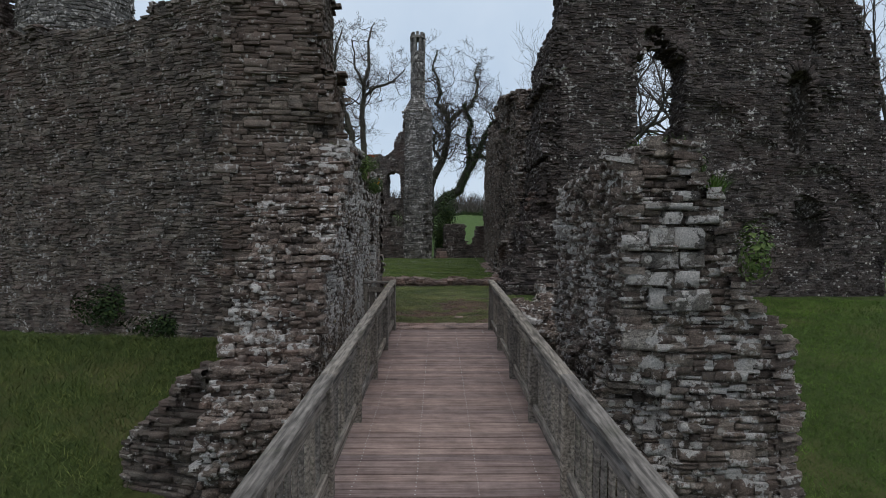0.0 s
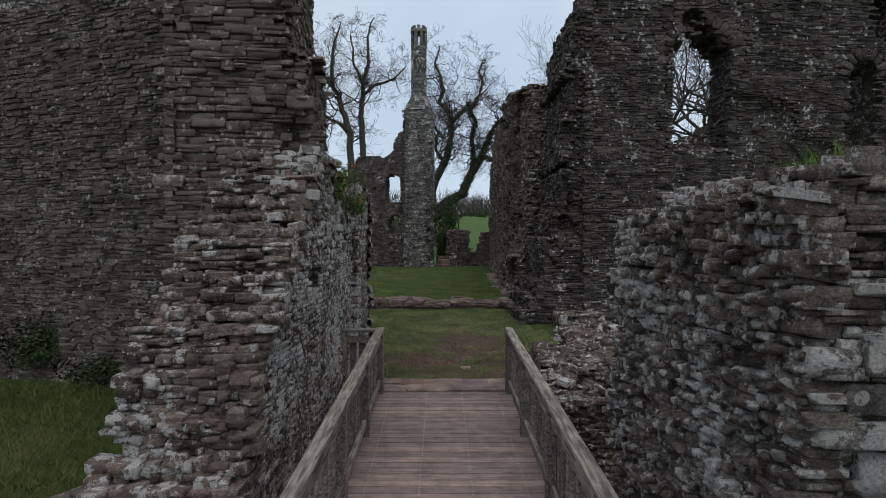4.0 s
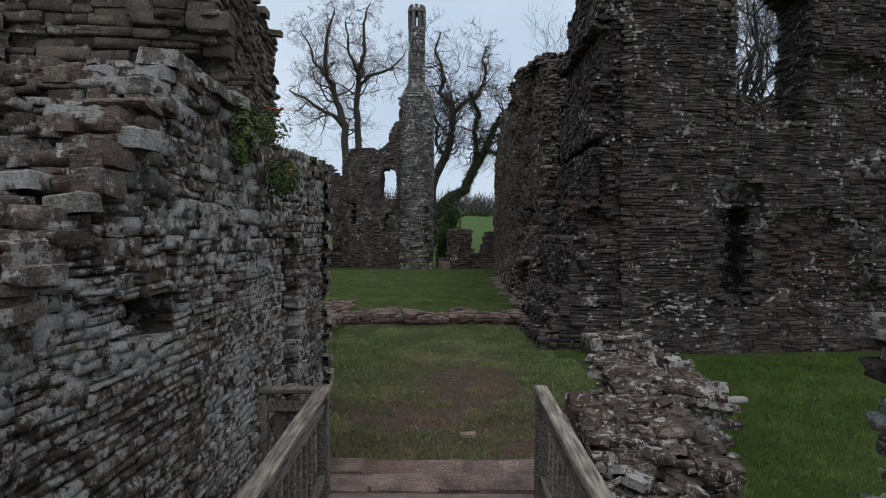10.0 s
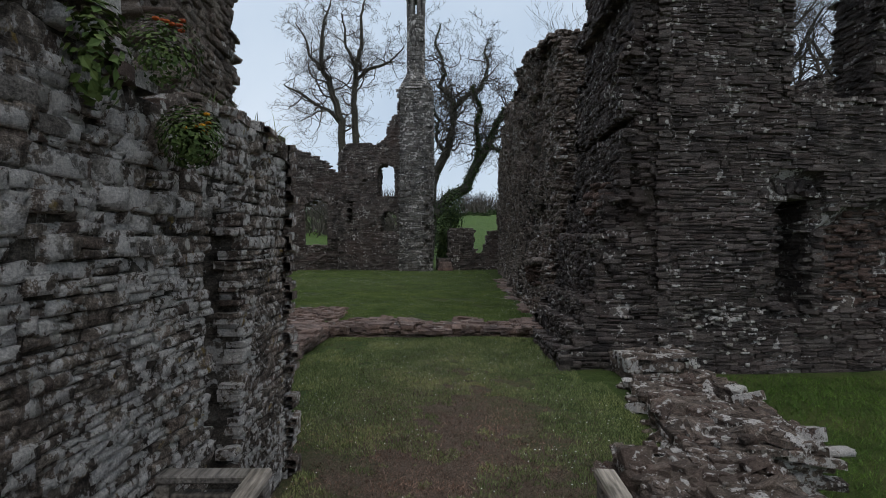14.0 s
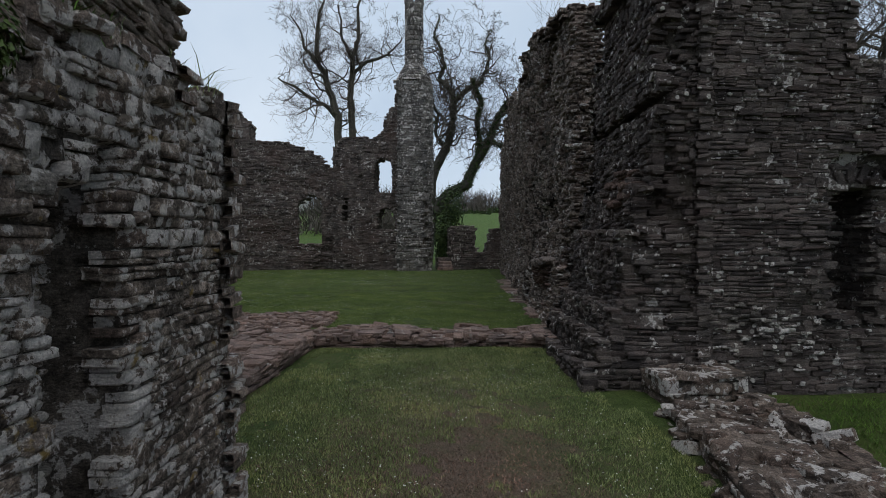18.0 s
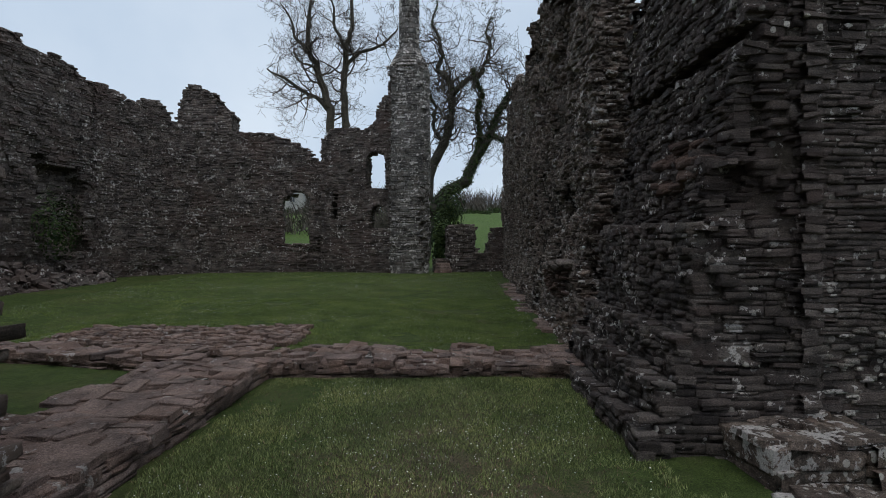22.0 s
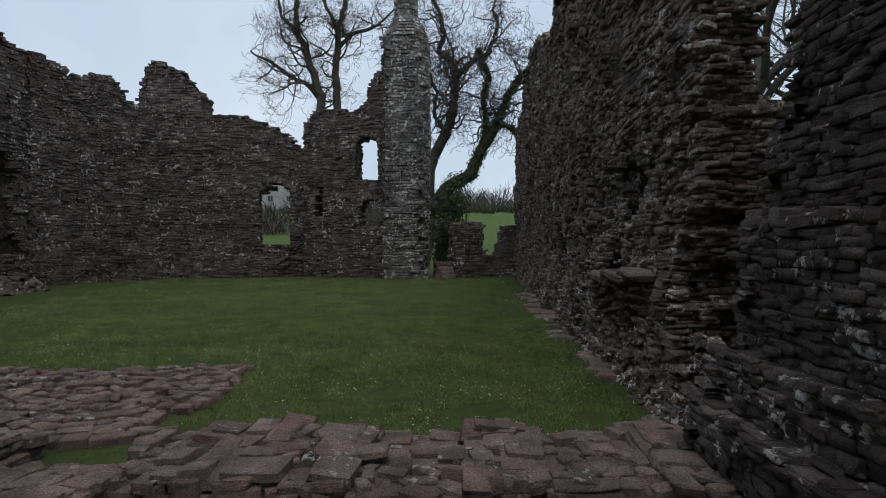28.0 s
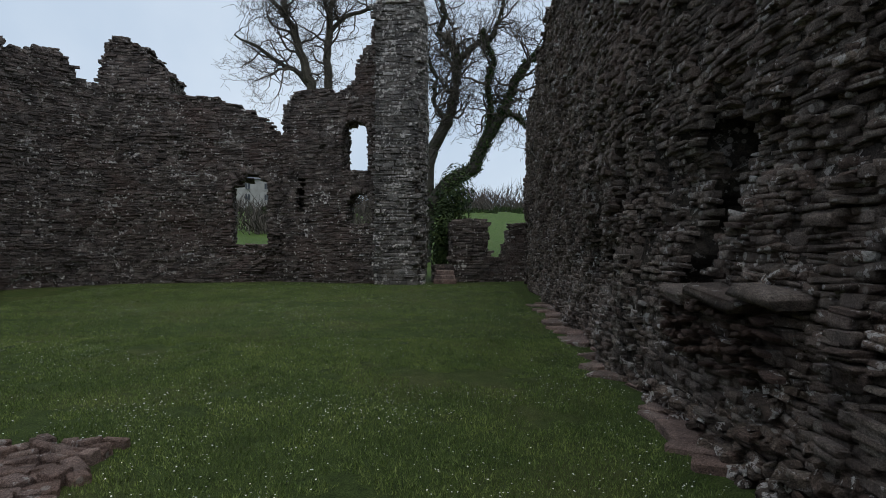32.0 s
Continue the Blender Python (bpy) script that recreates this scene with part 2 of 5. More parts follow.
def grass_material(name, a, c, straw, worn):
    m, n, l, b = material(name, 0.85, 0.15)
    fine, mid, big = tex(n, l, 60, 4, 0.7), tex(n, l, 5, 5, 0.65), tex(n, l, 0.55, 4, 0.6)
    col = mix(n, l, threshold(n, l, fine.outputs[0], 0.36, 0.64), a, c)
    tiny = tex(n, l, 170, 3, 0.7)
    col = mix(n, l, 0.8, col, ramp_of(n, l, tiny, [(0.36, (0.35, 0.37, 0.32)), (0.64, (1.65, 1.6, 1.5))]), "MULTIPLY")
    col = mix(n, l, 0.8, col, ramp_of(n, l, mid, [(0.3, (0.55, 0.58, 0.5)), (0.7, (1.4, 1.35, 1.3))]), "MULTIPLY")
    col = mix(n, l, times(n, l, threshold(n, l, big.outputs[0], 0.48, 0.68), straw), col, (0.115, 0.105, 0.042))
    if worn:
        # a trodden path of bare red-brown soil from the bridge
        g, sx = n.new("ShaderNodeNewGeometry"), n.new("ShaderNodeSeparateXYZ")
        l.new(g.outputs["Position"], sx.inputs[0])
        ax = n.new("ShaderNodeMath")
        ax.operation = "ABSOLUTE"
        off = n.new("ShaderNodeMath")
        off.operation = "SUBTRACT"
        l.new(sx.outputs[0], off.inputs[0])
        off.inputs[1].default_value = 0.05
        l.new(off.outputs[0], ax.inputs[0])
        near = times(n, l, threshold(n, l, ax.outputs[0], 2.9, 0.2), threshold(n, l, sx.outputs[1], 25.0, 13.0))
        soil = tex(n, l, 2.2, 6, 0.7)
        f = n.new("ShaderNodeMath")
        f.operation = "ADD"
        l.new(times(n, l, near, 0.54), f.inputs[0])
        l.new(mix(n, l, 0.45, soil.outputs[0], tex(n, l, 26, 6, 0.75).outputs[0]), f.inputs[1])
        col = mix(n, l, times(n, l, threshold(n, l, f.outputs[0], 0.62, 0.92), worn), col, mix(n, l, threshold(n, l, fine.outputs[0], 0.38, 0.62), (0.05, 0.034, 0.026), (0.2, 0.14, 0.112)))
    l.new(col, b.inputs["Base Color"])
    bump(n, l, b, mix(n, l, 0.5, fine.outputs[0], mid.outputs[0]), 1.0, 0.06)
    return m


M_LAWN = grass_material("mown_grass", (0.02, 0.036, 0.009), (0.08, 0.112, 0.032), 0.35, 0.9)
M_ROUGH = grass_material("rough_grass", (0.022, 0.038, 0.009), (0.07, 0.092, 0.024), 0.7, 0.0)
M_FIELD = grass_material("pasture", (0.045, 0.082, 0.018), (0.08, 0.132, 0.028), 0.2, 0.0)


def blade_material(name, lo, hi):
    m, n, l, b = material(name, 0.7, 0.2)
    r = ramp(n, [(0, lo), (1, hi)])
    l.new(piece_random(n, l), r.inputs[0])
    col = mix(n, l, 0.85, r.outputs[0], ramp_of(n, l, tex(n, l, 0.9, 6, 0.7), [(0.35, (0.55, 0.6, 0.6)), (0.5, (1.0, 1.0, 1.0)), (0.65, (1.55, 1.4, 1.35))]), "MULTIPLY")
    l.new(col, b.inputs["Base Color"])
    return m


M_BLADE = blade_material("grass_blade", (0.065, 0.11, 0.024), (0.23, 0.29, 0.09))
M_BLADE_DULL = blade_material("trodden_grass_blade", (0.055, 0.08, 0.024), (0.33, 0.37, 0.155))
M_THATCH = blade_material("dead_grass_blade", (0.045, 0.028, 0.02), (0.29, 0.19, 0.14))
M_BLADE_LONG = blade_material("long_grass_blade", (0.035, 0.08, 0.01), (0.14, 0.23, 0.04))
M_BLADE_MOAT = blade_material("moat_grass_blade", (0.03, 0.055, 0.012), (0.13, 0.155, 0.045))
M_LEAF = blade_material("green_leaf", (0.035, 0.065, 0.014), (0.12, 0.16, 0.045))
M_IVY = blade_material("ivy_leaf", (0.012, 0.028, 0.008), (0.05, 0.075, 0.02))
M_DAISY = blade_material("daisy_petal", (0.6, 0.6, 0.55), (0.75, 0.75, 0.7))
M_FLOWER = blade_material("orange_petal", (0.65, 0.2, 0.01), (0.75, 0.36, 0.02))
M_FLOWER_RED = blade_material("red_petal", (0.3, 0.05, 0.02), (0.45, 0.1, 0.02))


def wood_material(name, a, c, moss, grain=(26, 2.0, 26)):
    m, n, l, b = material(name, 0.85, 0.2)
    mp = n.new("ShaderNodeMapping")
    mp.inputs["Scale"].default_value = grain
    g = n.new("ShaderNodeNewGeometry")
    l.new(g.outputs["Position"], mp.inputs[0])
    t = n.new("ShaderNodeTexNoise")
    t.inputs["Scale"].default_value, t.inputs["Detail"].default_value = 1.6, 6
    l.new(mp.outputs[0], t.inputs[0])
    col = mix(n, l, threshold(n, l, t.outputs[0], 0.34, 0.66), a, c)
    rr = ramp(n, [(0, (0.72, 0.72, 0.74)), (1, (1.2, 1.16, 1.1))])
    l.new(piece_random(n, l), rr.inputs[0])
    col = mix(n, l, 1.0, col, rr.outputs[0], "MULTIPLY")
    blot = tex(n, l, 5, 6, 0.7)
    col = mix(n, l, 0.7, col, ramp_of(n, l, blot, [(0.32, (0.55, 0.55, 0.55)), (0.7, (1.3, 1.3, 1.3))]), "MULTIPLY")
    col = mix(n, l, times(n, l, threshold(n, l, tex(n, l, 3, 5, 0.7).outputs[0], 0.55, 0.75), moss), col, (0.09, 0.10, 0.04))
    l.new(col, b.inputs["Base Color"])
    bump(n, l, b, t.outputs[0], 0.5, 0.01)
    return m


M_RAIL = wood_material("weathered_oak", (0.1, 0.088, 0.075), (0.33, 0.29, 0.25), 0.3)
M_DECK = wood_material("red_brown_decking", (0.2, 0.14, 0.124), (0.33, 0.245, 0.22), 0.12, (1.5, 30, 30))
M_BARK = wood_material("tree_bark", (0.045, 0.04, 0.032), (0.11, 0.1, 0.082), 0.5)
M_TWIG = wood_material("twig_bark", (0.06, 0.052, 0.045), (0.12, 0.105, 0.09), 0.0)
M_STEEL, n, l, b = material("zinc_screw", 0.5, 0.5)
b.inputs["Base Color"].default_value = (0.55, 0.53, 0.5, 1)
M_RENDERED, n, l, b = material("cream_render", 0.9, 0.2)
l.new(ramp_of(n, l, tex(n, l, 0.8, 4), [(0.3, (0.3, 0.29, 0.27)), (0.7, (0.4, 0.385, 0.36))]), b.inputs["Base Color"])
M_SLATE, n, l, b = material("roof_slate", 0.7, 0.3)
l.new(ramp_of(n, l, tex(n, l, 3, 4), [(0.3, (0.08, 0.085, 0.095)), (0.7, (0.14, 0.145, 0.155))]), b.inputs["Base Color"])
M_GLASS, n, l, b = material("window_glass", 0.08, 0.6)
b.inputs["Base Color"].default_value = (0.03, 0.035, 0.04, 1)


# ---------------------------------------------------------------- mesh helpers
def mesh_of(name, verts, faces, mat):
    me = bpy.data.meshes.new(name)
    me.from_pydata(verts, [], faces)
    me.materials.append(mat)
    me.update()
    return me


def part(name, bm, mat, parent, label=""):
    """Links a bmesh as one mesh object under a thing or a part."""
    me = bpy.data.meshes.new(name)
    bm.normal_update()
    bm.to_mesh(me)
    bm.free()
    me.materials.append(mat)
    ob = new(name, me)
    ob.parent = parent
    return tagged(ob, label)


def thing(name, label, category, at=(0, 0, 0), group="", kind=""):
    e = new(name)
    e.empty_display_size = 0.2
    e.matrix_basis = pose(*at)
    return tagged(e, label, category, group, kind)


def box(bm, size, m=None, bevel=0.0):
    """A box of that size round the origin of m, with its edges taken off."""
    r = bmesh.ops.create_cube(bm, size=1.0, matrix=(m or Matrix()) @ Matrix.Diagonal((*size, 1)))
    if bevel:
        ed = list({e for v in r["verts"] for e in v.link_edges})
        bmesh.ops.bevel(bm, geom=ed, offset=bevel, segments=1, affect="EDGES")
    return bm




# the shape of one rough stone: a six-cornered bed, a shoulder, a smaller worn face and a crown
RING = np.array([(-1, -0.62), (-0.9, -1), (0.9, -1), (1, 0.5), (0.93, 1), (-0.95, 1)], float)
STONE_T = np.concatenate([np.c_[RING, -np.ones(6)], np.c_[RING * (0.995, 0.99), 0.74 * np.ones(6)], np.c_[RING * (0.96, 0.89), 0.95 * np.ones(6)], [(0, 0, 1.0)]])
STONE_F = [(6 * k + i, 6 * k + (i + 1) % 6, 6 * k + 6 + (i + 1) % 6, 6 * k + 6 + i) for k in range(2) for i in range(6)] + [(12 + i, 12 + (i + 1) % 6, 18) for i in range(6)]
STONE_V = len(STONE_T)
STONE_ROUND = [False] * 6 + [True] * 12
rng = np.random.default_rng(7)


# the plainer shape for walls that stay far off
FAR_F = STONE_F[:6] + [(6 + i, 6 + (i + 1) % 6, 12) for i in range(6)]


def rough_stones(m, fine=True):
    """m stones of that shape, each worn in its own way."""
    v = np.repeat(STONE_T[None], m, 0)
    if not fine:
        v = np.concatenate([v[:, 0:6], v[:, 6:12] * (0.97, 0.93, 1.35), v[:, 18:]], 1)
        spread = 1 + rng.uniform(-0.2, 0.06, (m, 6, 2)) * (0.6, 1.0)
        v[:, 0:6, :2] *= spread
        v[:, 6:12, :2] *= spread * (1 + rng.uniform(-0.08, 0.03, (m, 6, 2)))
        v[:, 6:12, 2] += rng.uniform(-0.25, 0.12, (m, 6))
        v[:, 12, :2] += rng.uniform(-0.4, 0.4, (m, 2))
        v[:, 12, 2] += rng.uniform(-0.12, 0.12, m)
        return v
    spread = 1 + rng.uniform(-0.16, 0.06, (m, 6, 2)) * (0.6, 1.0)
    v[:, 0:6, :2] *= spread
    v[:, 6:12, :2] *= spread * (1 + rng.uniform(-0.05, 0.03, (m, 6, 2)))
    v[:, 12:18, :2] *= spread * (1 + rng.uniform(-0.12, 0.08, (m, 6, 2)))
    v[:, 6:12, 2] += rng.uniform(-0.15, 0.15, (m, 6))
    v[:, 12:18, 2] += rng.uniform(-0.2, 0.1, (m, 6))
    v[:, 18, :2] += rng.uniform(-0.4, 0.4, (m, 2))
    v[:, 18, 2] += rng.uniform(-0.16, 0.12, m)
    return v


def stone_variants(name, mat, count=24):
    kinds = [mesh_of(name, v.tolist(), STONE_F, mat) for v in rough_stones(count)]
    for me in kinds:
        me.polygons.foreach_set("use_smooth", STONE_ROUND)
    return kinds


class Masonry:
    """Stones laid on faces; the nearest become objects, the rest one joined mesh."""

    def __init__(self):
        self.rows = []

    def lay(self, c, a, b, n, ha, hb, hd):
        self.rows.append((*c, *a, *b, *n, ha, hb, hd))

    def build(self, owner, mat, near, singles=300, name="stone", fine=True):
        if not self.rows:
            return
        r = np.array(self.rows)
        d = np.abs(r[:, :3] - np.array(near)).sum(1)
        order = np.argsort(d)
        one, rest = r[order[:singles]], r[order[singles:]]
        kinds = stone_variants(name, mat)
        for k, s in enumerate(one):
            ob = new(name, kinds[k % len(kinds)])
            a, b, n = s[3:6] * s[12], s[6:9] * s[13], s[9:12] * s[14]
            ob.parent = owner
            ob.matrix_basis = Matrix(((a[0], b[0], n[0], s[0]), (a[1], b[1], n[1], s[1]), (a[2], b[2], n[2], s[2]), (0, 0, 0, 1)))
        if len(rest):
            m = len(rest)
            v = rough_stones(m, fine)
            shape, per = (STONE_F, STONE_V) if fine else (FAR_F, 13)
            p = rest[:, None, 0:3] + v[:, :, 0:1] * (rest[:, 12:13] * rest[:, 3:6])[:, None] + v[:, :, 1:2] * (rest[:, 13:14] * rest[:, 6:9])[:, None] + v[:, :, 2:3] * (rest[:, 14:15] * rest[:, 9:12])[:, None]
            loops = (np.concatenate([np.array(f) for f in shape])[None] + per * np.arange(m)[:, None]).reshape(-1)
            sizes = np.tile(np.array([len(f) for f in shape]), m)
            me = bpy.data.meshes.new("stonework")
            me.vertices.add(per * m)
            me.vertices.foreach_set("co", p.reshape(-1))
            me.loops.add(len(loops))
            me.loops.foreach_set("vertex_index", loops)
            me.polygons.add(len(sizes))
            me.polygons.foreach_set("loop_start", np.concatenate([[0], np.cumsum(sizes)[:-1]]))
            me.polygons.foreach_set("loop_total", sizes)
            me.polygons.foreach_set("use_smooth", np.tile(STONE_ROUND, m) if fine else np.zeros(len(sizes), bool))
            me.materials.append(mat)
            me.update(calc_edges=True)
            ob = new("stonework", me)
            ob.parent = owner
            tagged(ob, kind="stuff")


def smooth(a, b, x):
    t = min(1.0, max(0.0, (x - a) / (b - a)))
    return t * t * (3 - 2 * t)


def fbm(x, y, s=1.0, seed=0.0):
    return noise.fractal(Vector((x * s, y * s, seed)), 1.0, 2.0, 3)


def along(points, u):
    """The place at u metres along a plan line of points, and its direction."""
    for (x0, y0), (x1, y1) in zip(points, points[1:]):
        d = math.hypot(x1 - x0, y1 - y0)
        if u <= d or (x1, y1) == points[-1]:
            return x0 + (x1 - x0) * u / d, y0 + (y1 - y0) * u / d, (x1 - x0) / d, (y1 - y0) / d
        u -= d


def profile(pts):
    xs, zs = [p[0] for p in pts], [p[1] for p in pts]
    return lambda u: float(np.interp(u, xs, zs))


def arch(u0, u1, z0, z1, pointed=0.5):
    """An opening with upright sides and an arched head."""
    c, r = (u0 + u1) / 2, (u1 - u0) / 2
    rise = r * (0.6 + pointed)

    def inside(u, z):
        if not (u0 < u < u1 and z0 < z < z1):
            return False
        if z < z1 - rise:
            return True
        return abs(u - c) < r * math.sqrt(max(0.0, 1 - ((z - z1 + rise) / rise) ** 2))
    return inside


class Wall:
    """A ruined wall: a plan line whose right-hand side is the face, a thickness, a ragged outline and openings."""

    def __init__(self, name, label, points, thick, top, base, mat, category="wall", holes=(), niches=(), mask=None, amp=0.06, ragged=0.16,
                 stone=(0.05, 0.11, 0.13, 0.42), proud=0.035, back=False, cell=0.3, ends=True, edgemat=None, near=(0, 10, 2), singles=300, cap=None, capmat=None, bulge=None,
                 kind="structure", seed=0.0, backstone=True, capsize=(0.1, 0.3), torn=0.0, edgestone=None, grade=None, fine=True, relief=None):
        self.points, self.thick, self.seed, self.amp, self.grade, self.relief = points, thick, seed, amp, grade, relief
        self.length = sum(math.hypot(b[0] - a[0], b[1] - a[1]) for a, b in zip(points, points[1:]))
        self.top, self.base = profile(top), profile(base) if isinstance(base, (list, tuple)) else (lambda u: base)
        self.holes, self.niches, self.mask, self.ragged, self.bulge = holes, niches, mask, ragged, bulge
        self.zmin, self.zmax = min(self.base(u) for u in np.linspace(0, self.length, 40)), max(z for _, z in top)
        owner = thing(name, label, category, kind=kind)
        self.owner = owner
        self.core(owner, cell)
        laid = Masonry()
        self.face(laid, stone, proud, False)
        if back:
            self.face(laid, stone, proud, True)
        if ends and edgemat:
            ends_laid = Masonry()
            self.edges(ends_laid, edgestone or stone, torn, cell)
            ends_laid.build(owner, edgemat, near, singles // 2, fine=fine)
        elif ends:
            self.edges(laid, edgestone or stone, torn, cell)
        laid.build(owner, mat, near, singles, fine=fine)
        if cap:
            caps = Masonry()
            self.caps(caps, cell, capsize, cap)
            caps.build(owner, capmat or mat, near, singles, "capstone")

    def solid(self, u, z):
        if u < 0 or u > self.length or z < self.base(u) - 0.01:
            return False
        if z > self.top(u) + self.ragged * fbm(u, z, 1.7, self.seed + 5):
            return False
        if self.mask and not self.mask(u, z):
            return False
        return not any(h(u, z) for h in self.holes)

    def out(self, u, z):
        """How far the face stands out at a place."""
        o = self.amp * fbm(u, z * 1.4, 0.55, self.seed) + 0.5 * self.amp * fbm(u, z, 2.2, self.seed + 9)
        if self.bulge:
            o += self.bulge(u, z)
        for inside, depth in self.niches:
            if inside(u, z):
                o -= depth
        return o

    def at(self, u, z, d):
        x, y, tx, ty = along(self.points, max(0.0, min(self.length, u)))
        return (x - ty * d, y + tx * d, z)

    def core(self, owner, c):
        nu, nz = int(self.length / c) + 1, int((self.zmax + 0.3 - self.zmin) / c) + 1
        uu, zz = [i * self.length / nu for i in range(nu + 1)], [self.zmin + j * c for j in range(nz + 1)]
        ok = [[self.solid((uu[i] + uu[i + 1]) / 2, zz[j] + c / 2) for j in range(nz)] for i in range(nu)]
        self.grid = (nu, nz, uu, zz, ok)
        keep = {}
        verts, faces = [], []

        def v(i, j, side):
            k = (i, j, side)
            if k not in keep:
                dd = 0.026 - self.out(uu[i], zz[j]) if side == 0 else self.thick - 0.05
                keep[k] = len(verts)
                verts.append(self.at(uu[i], zz[j], min(dd, self.thick - 0.05)))
            return keep[k]

        for i in range(nu):
            for j in range(nz):
                if not ok[i][j]:
                    continue
                faces.append((v(i, j, 0), v(i + 1, j, 0), v(i + 1, j + 1, 0), v(i, j + 1, 0)))
                faces.append((v(i + 1, j, 1), v(i, j, 1), v(i, j + 1, 1), v(i + 1, j + 1, 1)))
                if i == 0 or not ok[i - 1][j]:
                    faces.append((v(i, j, 1), v(i, j, 0), v(i, j + 1, 0), v(i, j + 1, 1)))
                if i == nu - 1 or not ok[i + 1][j]:
                    faces.append((v(i + 1, j, 0), v(i + 1, j, 1), v(i + 1, j + 1, 1), v(i + 1, j + 1, 0)))
                if j == nz - 1 or not ok[i][j + 1]:
                    faces.append((v(i, j + 1, 0), v(i + 1, j + 1, 0), v(i + 1, j + 1, 1), v(i, j + 1, 1)))
                if j == 0 or not ok[i][j - 1]:
                    faces.append((v(i, j, 1), v(i + 1, j, 1), v(i + 1, j, 0), v(i, j, 0)))
        ob = new("core", mesh_of("core", verts, faces, M_CORE))
        ob.parent = owner

    def face(self, laid, stone, proud, behind):
        h0, h1, l0, l1 = stone
        z = self.zmin
        while z < self.zmax + 0.3:
            big, rough = self.grade(z) if self.grade else 1.0, self.relief(z) if self.relief else 1.0
            h = random.uniform(h0, h1) * big
            u = -random.uniform(0, l1)
            while u < self.length:
                w = random.uniform(l0, l1) * (0.7 + 4.0 * h)
                w = min(w, max(0.05, self.length - u + 0.03))
                uc = u + w / 2
                zc = z + h / 2 + 0.05 * fbm(uc, z, 0.35, self.seed + 3)
                u += w
                if not self.solid(uc, zc):
                    continue
                x, y, tx, ty = along(self.points, min(max(uc, 0), self.length))
                if behind:
                    d, nx, ny = self.thick, -ty, tx
                    o = random.random() ** 2 * proud
                else:
                    d, nx, ny = 0.0, ty, -tx
                    o = self.out(uc, zc) + random.random() ** 2 * proud * rough
                    if random.random() < 0.07:
                        o += proud * 1.2 * rough
                        zc += 0.02
                hd = random.uniform(0.07, 0.1)
                hh = h * (random.uniform(1.25, 1.8) if random.random() < 0.08 else random.uniform(0.84, 1.02))
                cx, cy = x - ty * d + nx * (o - hd), y + tx * d + ny * (o - hd)
                tilt = random.uniform(-0.05, 0.05) * rough
                a, b = Vector((tx, ty, tilt)), Vector((-tx * tilt, -ty * tilt, 1))
                n = Vector((nx, ny, random.uniform(-0.1, 0.2) * rough))
                if behind:
                    a = -a
                if h > 0.07 and random.random() < 0.35:
                    # two thin stones where the course splits
                    cut = random.uniform(0.35, 0.65)
                    laid.lay((cx, cy, zc - hh / 2 * (1 - cut)), a, b, n, w / 2 * 1.04, hh / 2 * cut * 1.02, hd)
                    k = random.uniform(-0.02, 0.025)
                    cx, cy, zc, hh = cx + nx * k, cy + ny * k, zc + hh / 2 * cut, hh * (1 - cut)
                laid.lay((cx, cy, zc), a, b, n, w / 2 * 1.06, hh / 2 * 1.08, hd)
            z += h

    def edges(self, laid, stone, torn, c):
        """Stones on the broken ends, the sides of openings and under their heads."""
        nu, nz, uu, zz, ok = self.grid
        h0, h1, l0, l1 = stone
        for i in range(nu):
            for j in range(nz):
                if not ok[i][j]:
                    continue
                for side, di in ((-1, i - 1), (1, i + 1)):
                    if 0 <= di < nu and ok[di][j]:
                        continue
                    ue = uu[i] if side < 0 else uu[i + 1]
                    z = zz[j]
                    while z < zz[j + 1] - 0.02:
                        h = min(random.uniform(h0, h1), zz[j + 1] - z + 0.02)
                        d = random.uniform(-0.1, 0.02)
                        while d < self.thick:
                            w = random.uniform(l0, l1)
                            x, y, tx, ty = along(self.points, ue)
                            dc = d + w / 2 - self.out(ue, z) * (1 if d < 0.2 else 0)
                            o = random.random() ** 2 * (0.05 + 0.06 * torn) + torn * max(0.0, 0.24 * fbm(dc, z * 1.5, 1.1, self.seed + 40))
                            hd = random.uniform(0.07, 0.11) + o / 2
                            px, py, _ = self.at(ue, z, dc)
                            laid.lay((px + tx * side * (o - hd + 0.03), py + ty * side * (o - hd + 0.03), z + h / 2 + 0.05 * fbm(dc, z, 1.6, self.seed + 41)), Vector((-ty, tx, random.uniform(-0.1, 0.1))) * side,
                                     Vector((0, 0, 1)), Vector((tx * side, ty * side, random.uniform(-0.15, 0.25))), w / 2 * random.uniform(0.95, 1.15), h / 2 * random.uniform(0.95, 1.25), hd)
                            d += w
                        z += h
                for side, dj in ((1, j + 1), (-1, j - 1)):
                    if 0 <= dj < nz and ok[i][dj] or (side < 0 and j == 0):
                        continue
                    d = random.uniform(-0.05, 0.1)
                    while d < self.thick:
                        w = random.uniform(l0, l1)
                        ul = uu[i] + random.uniform(-0.1, 0.05)
                        while ul < uu[i + 1]:
                            wl2 = random.uniform(l0, l1)
                            x, y, tx, ty = along(self.points, min(max(ul + wl2 / 2, 0), self.length))
                            ze = (zz[j + 1] if side > 0 else zz[j]) + side * random.uniform(-0.06, 0.05)
                            hd = random.uniform(0.025, 0.055)
                            tilt = random.uniform(-0.15, 0.15)
                            laid.lay((x - ty * (d + w / 2), y + tx * (d + w / 2), ze), Vector((tx, ty, tilt)), Vector((-ty, tx, random.uniform(-0.15, 0.15))) * side,
                                     Vector((-tilt * tx, -tilt * ty, side)), wl2 / 2, w / 2, hd)
                            ul += wl2
                        d += w

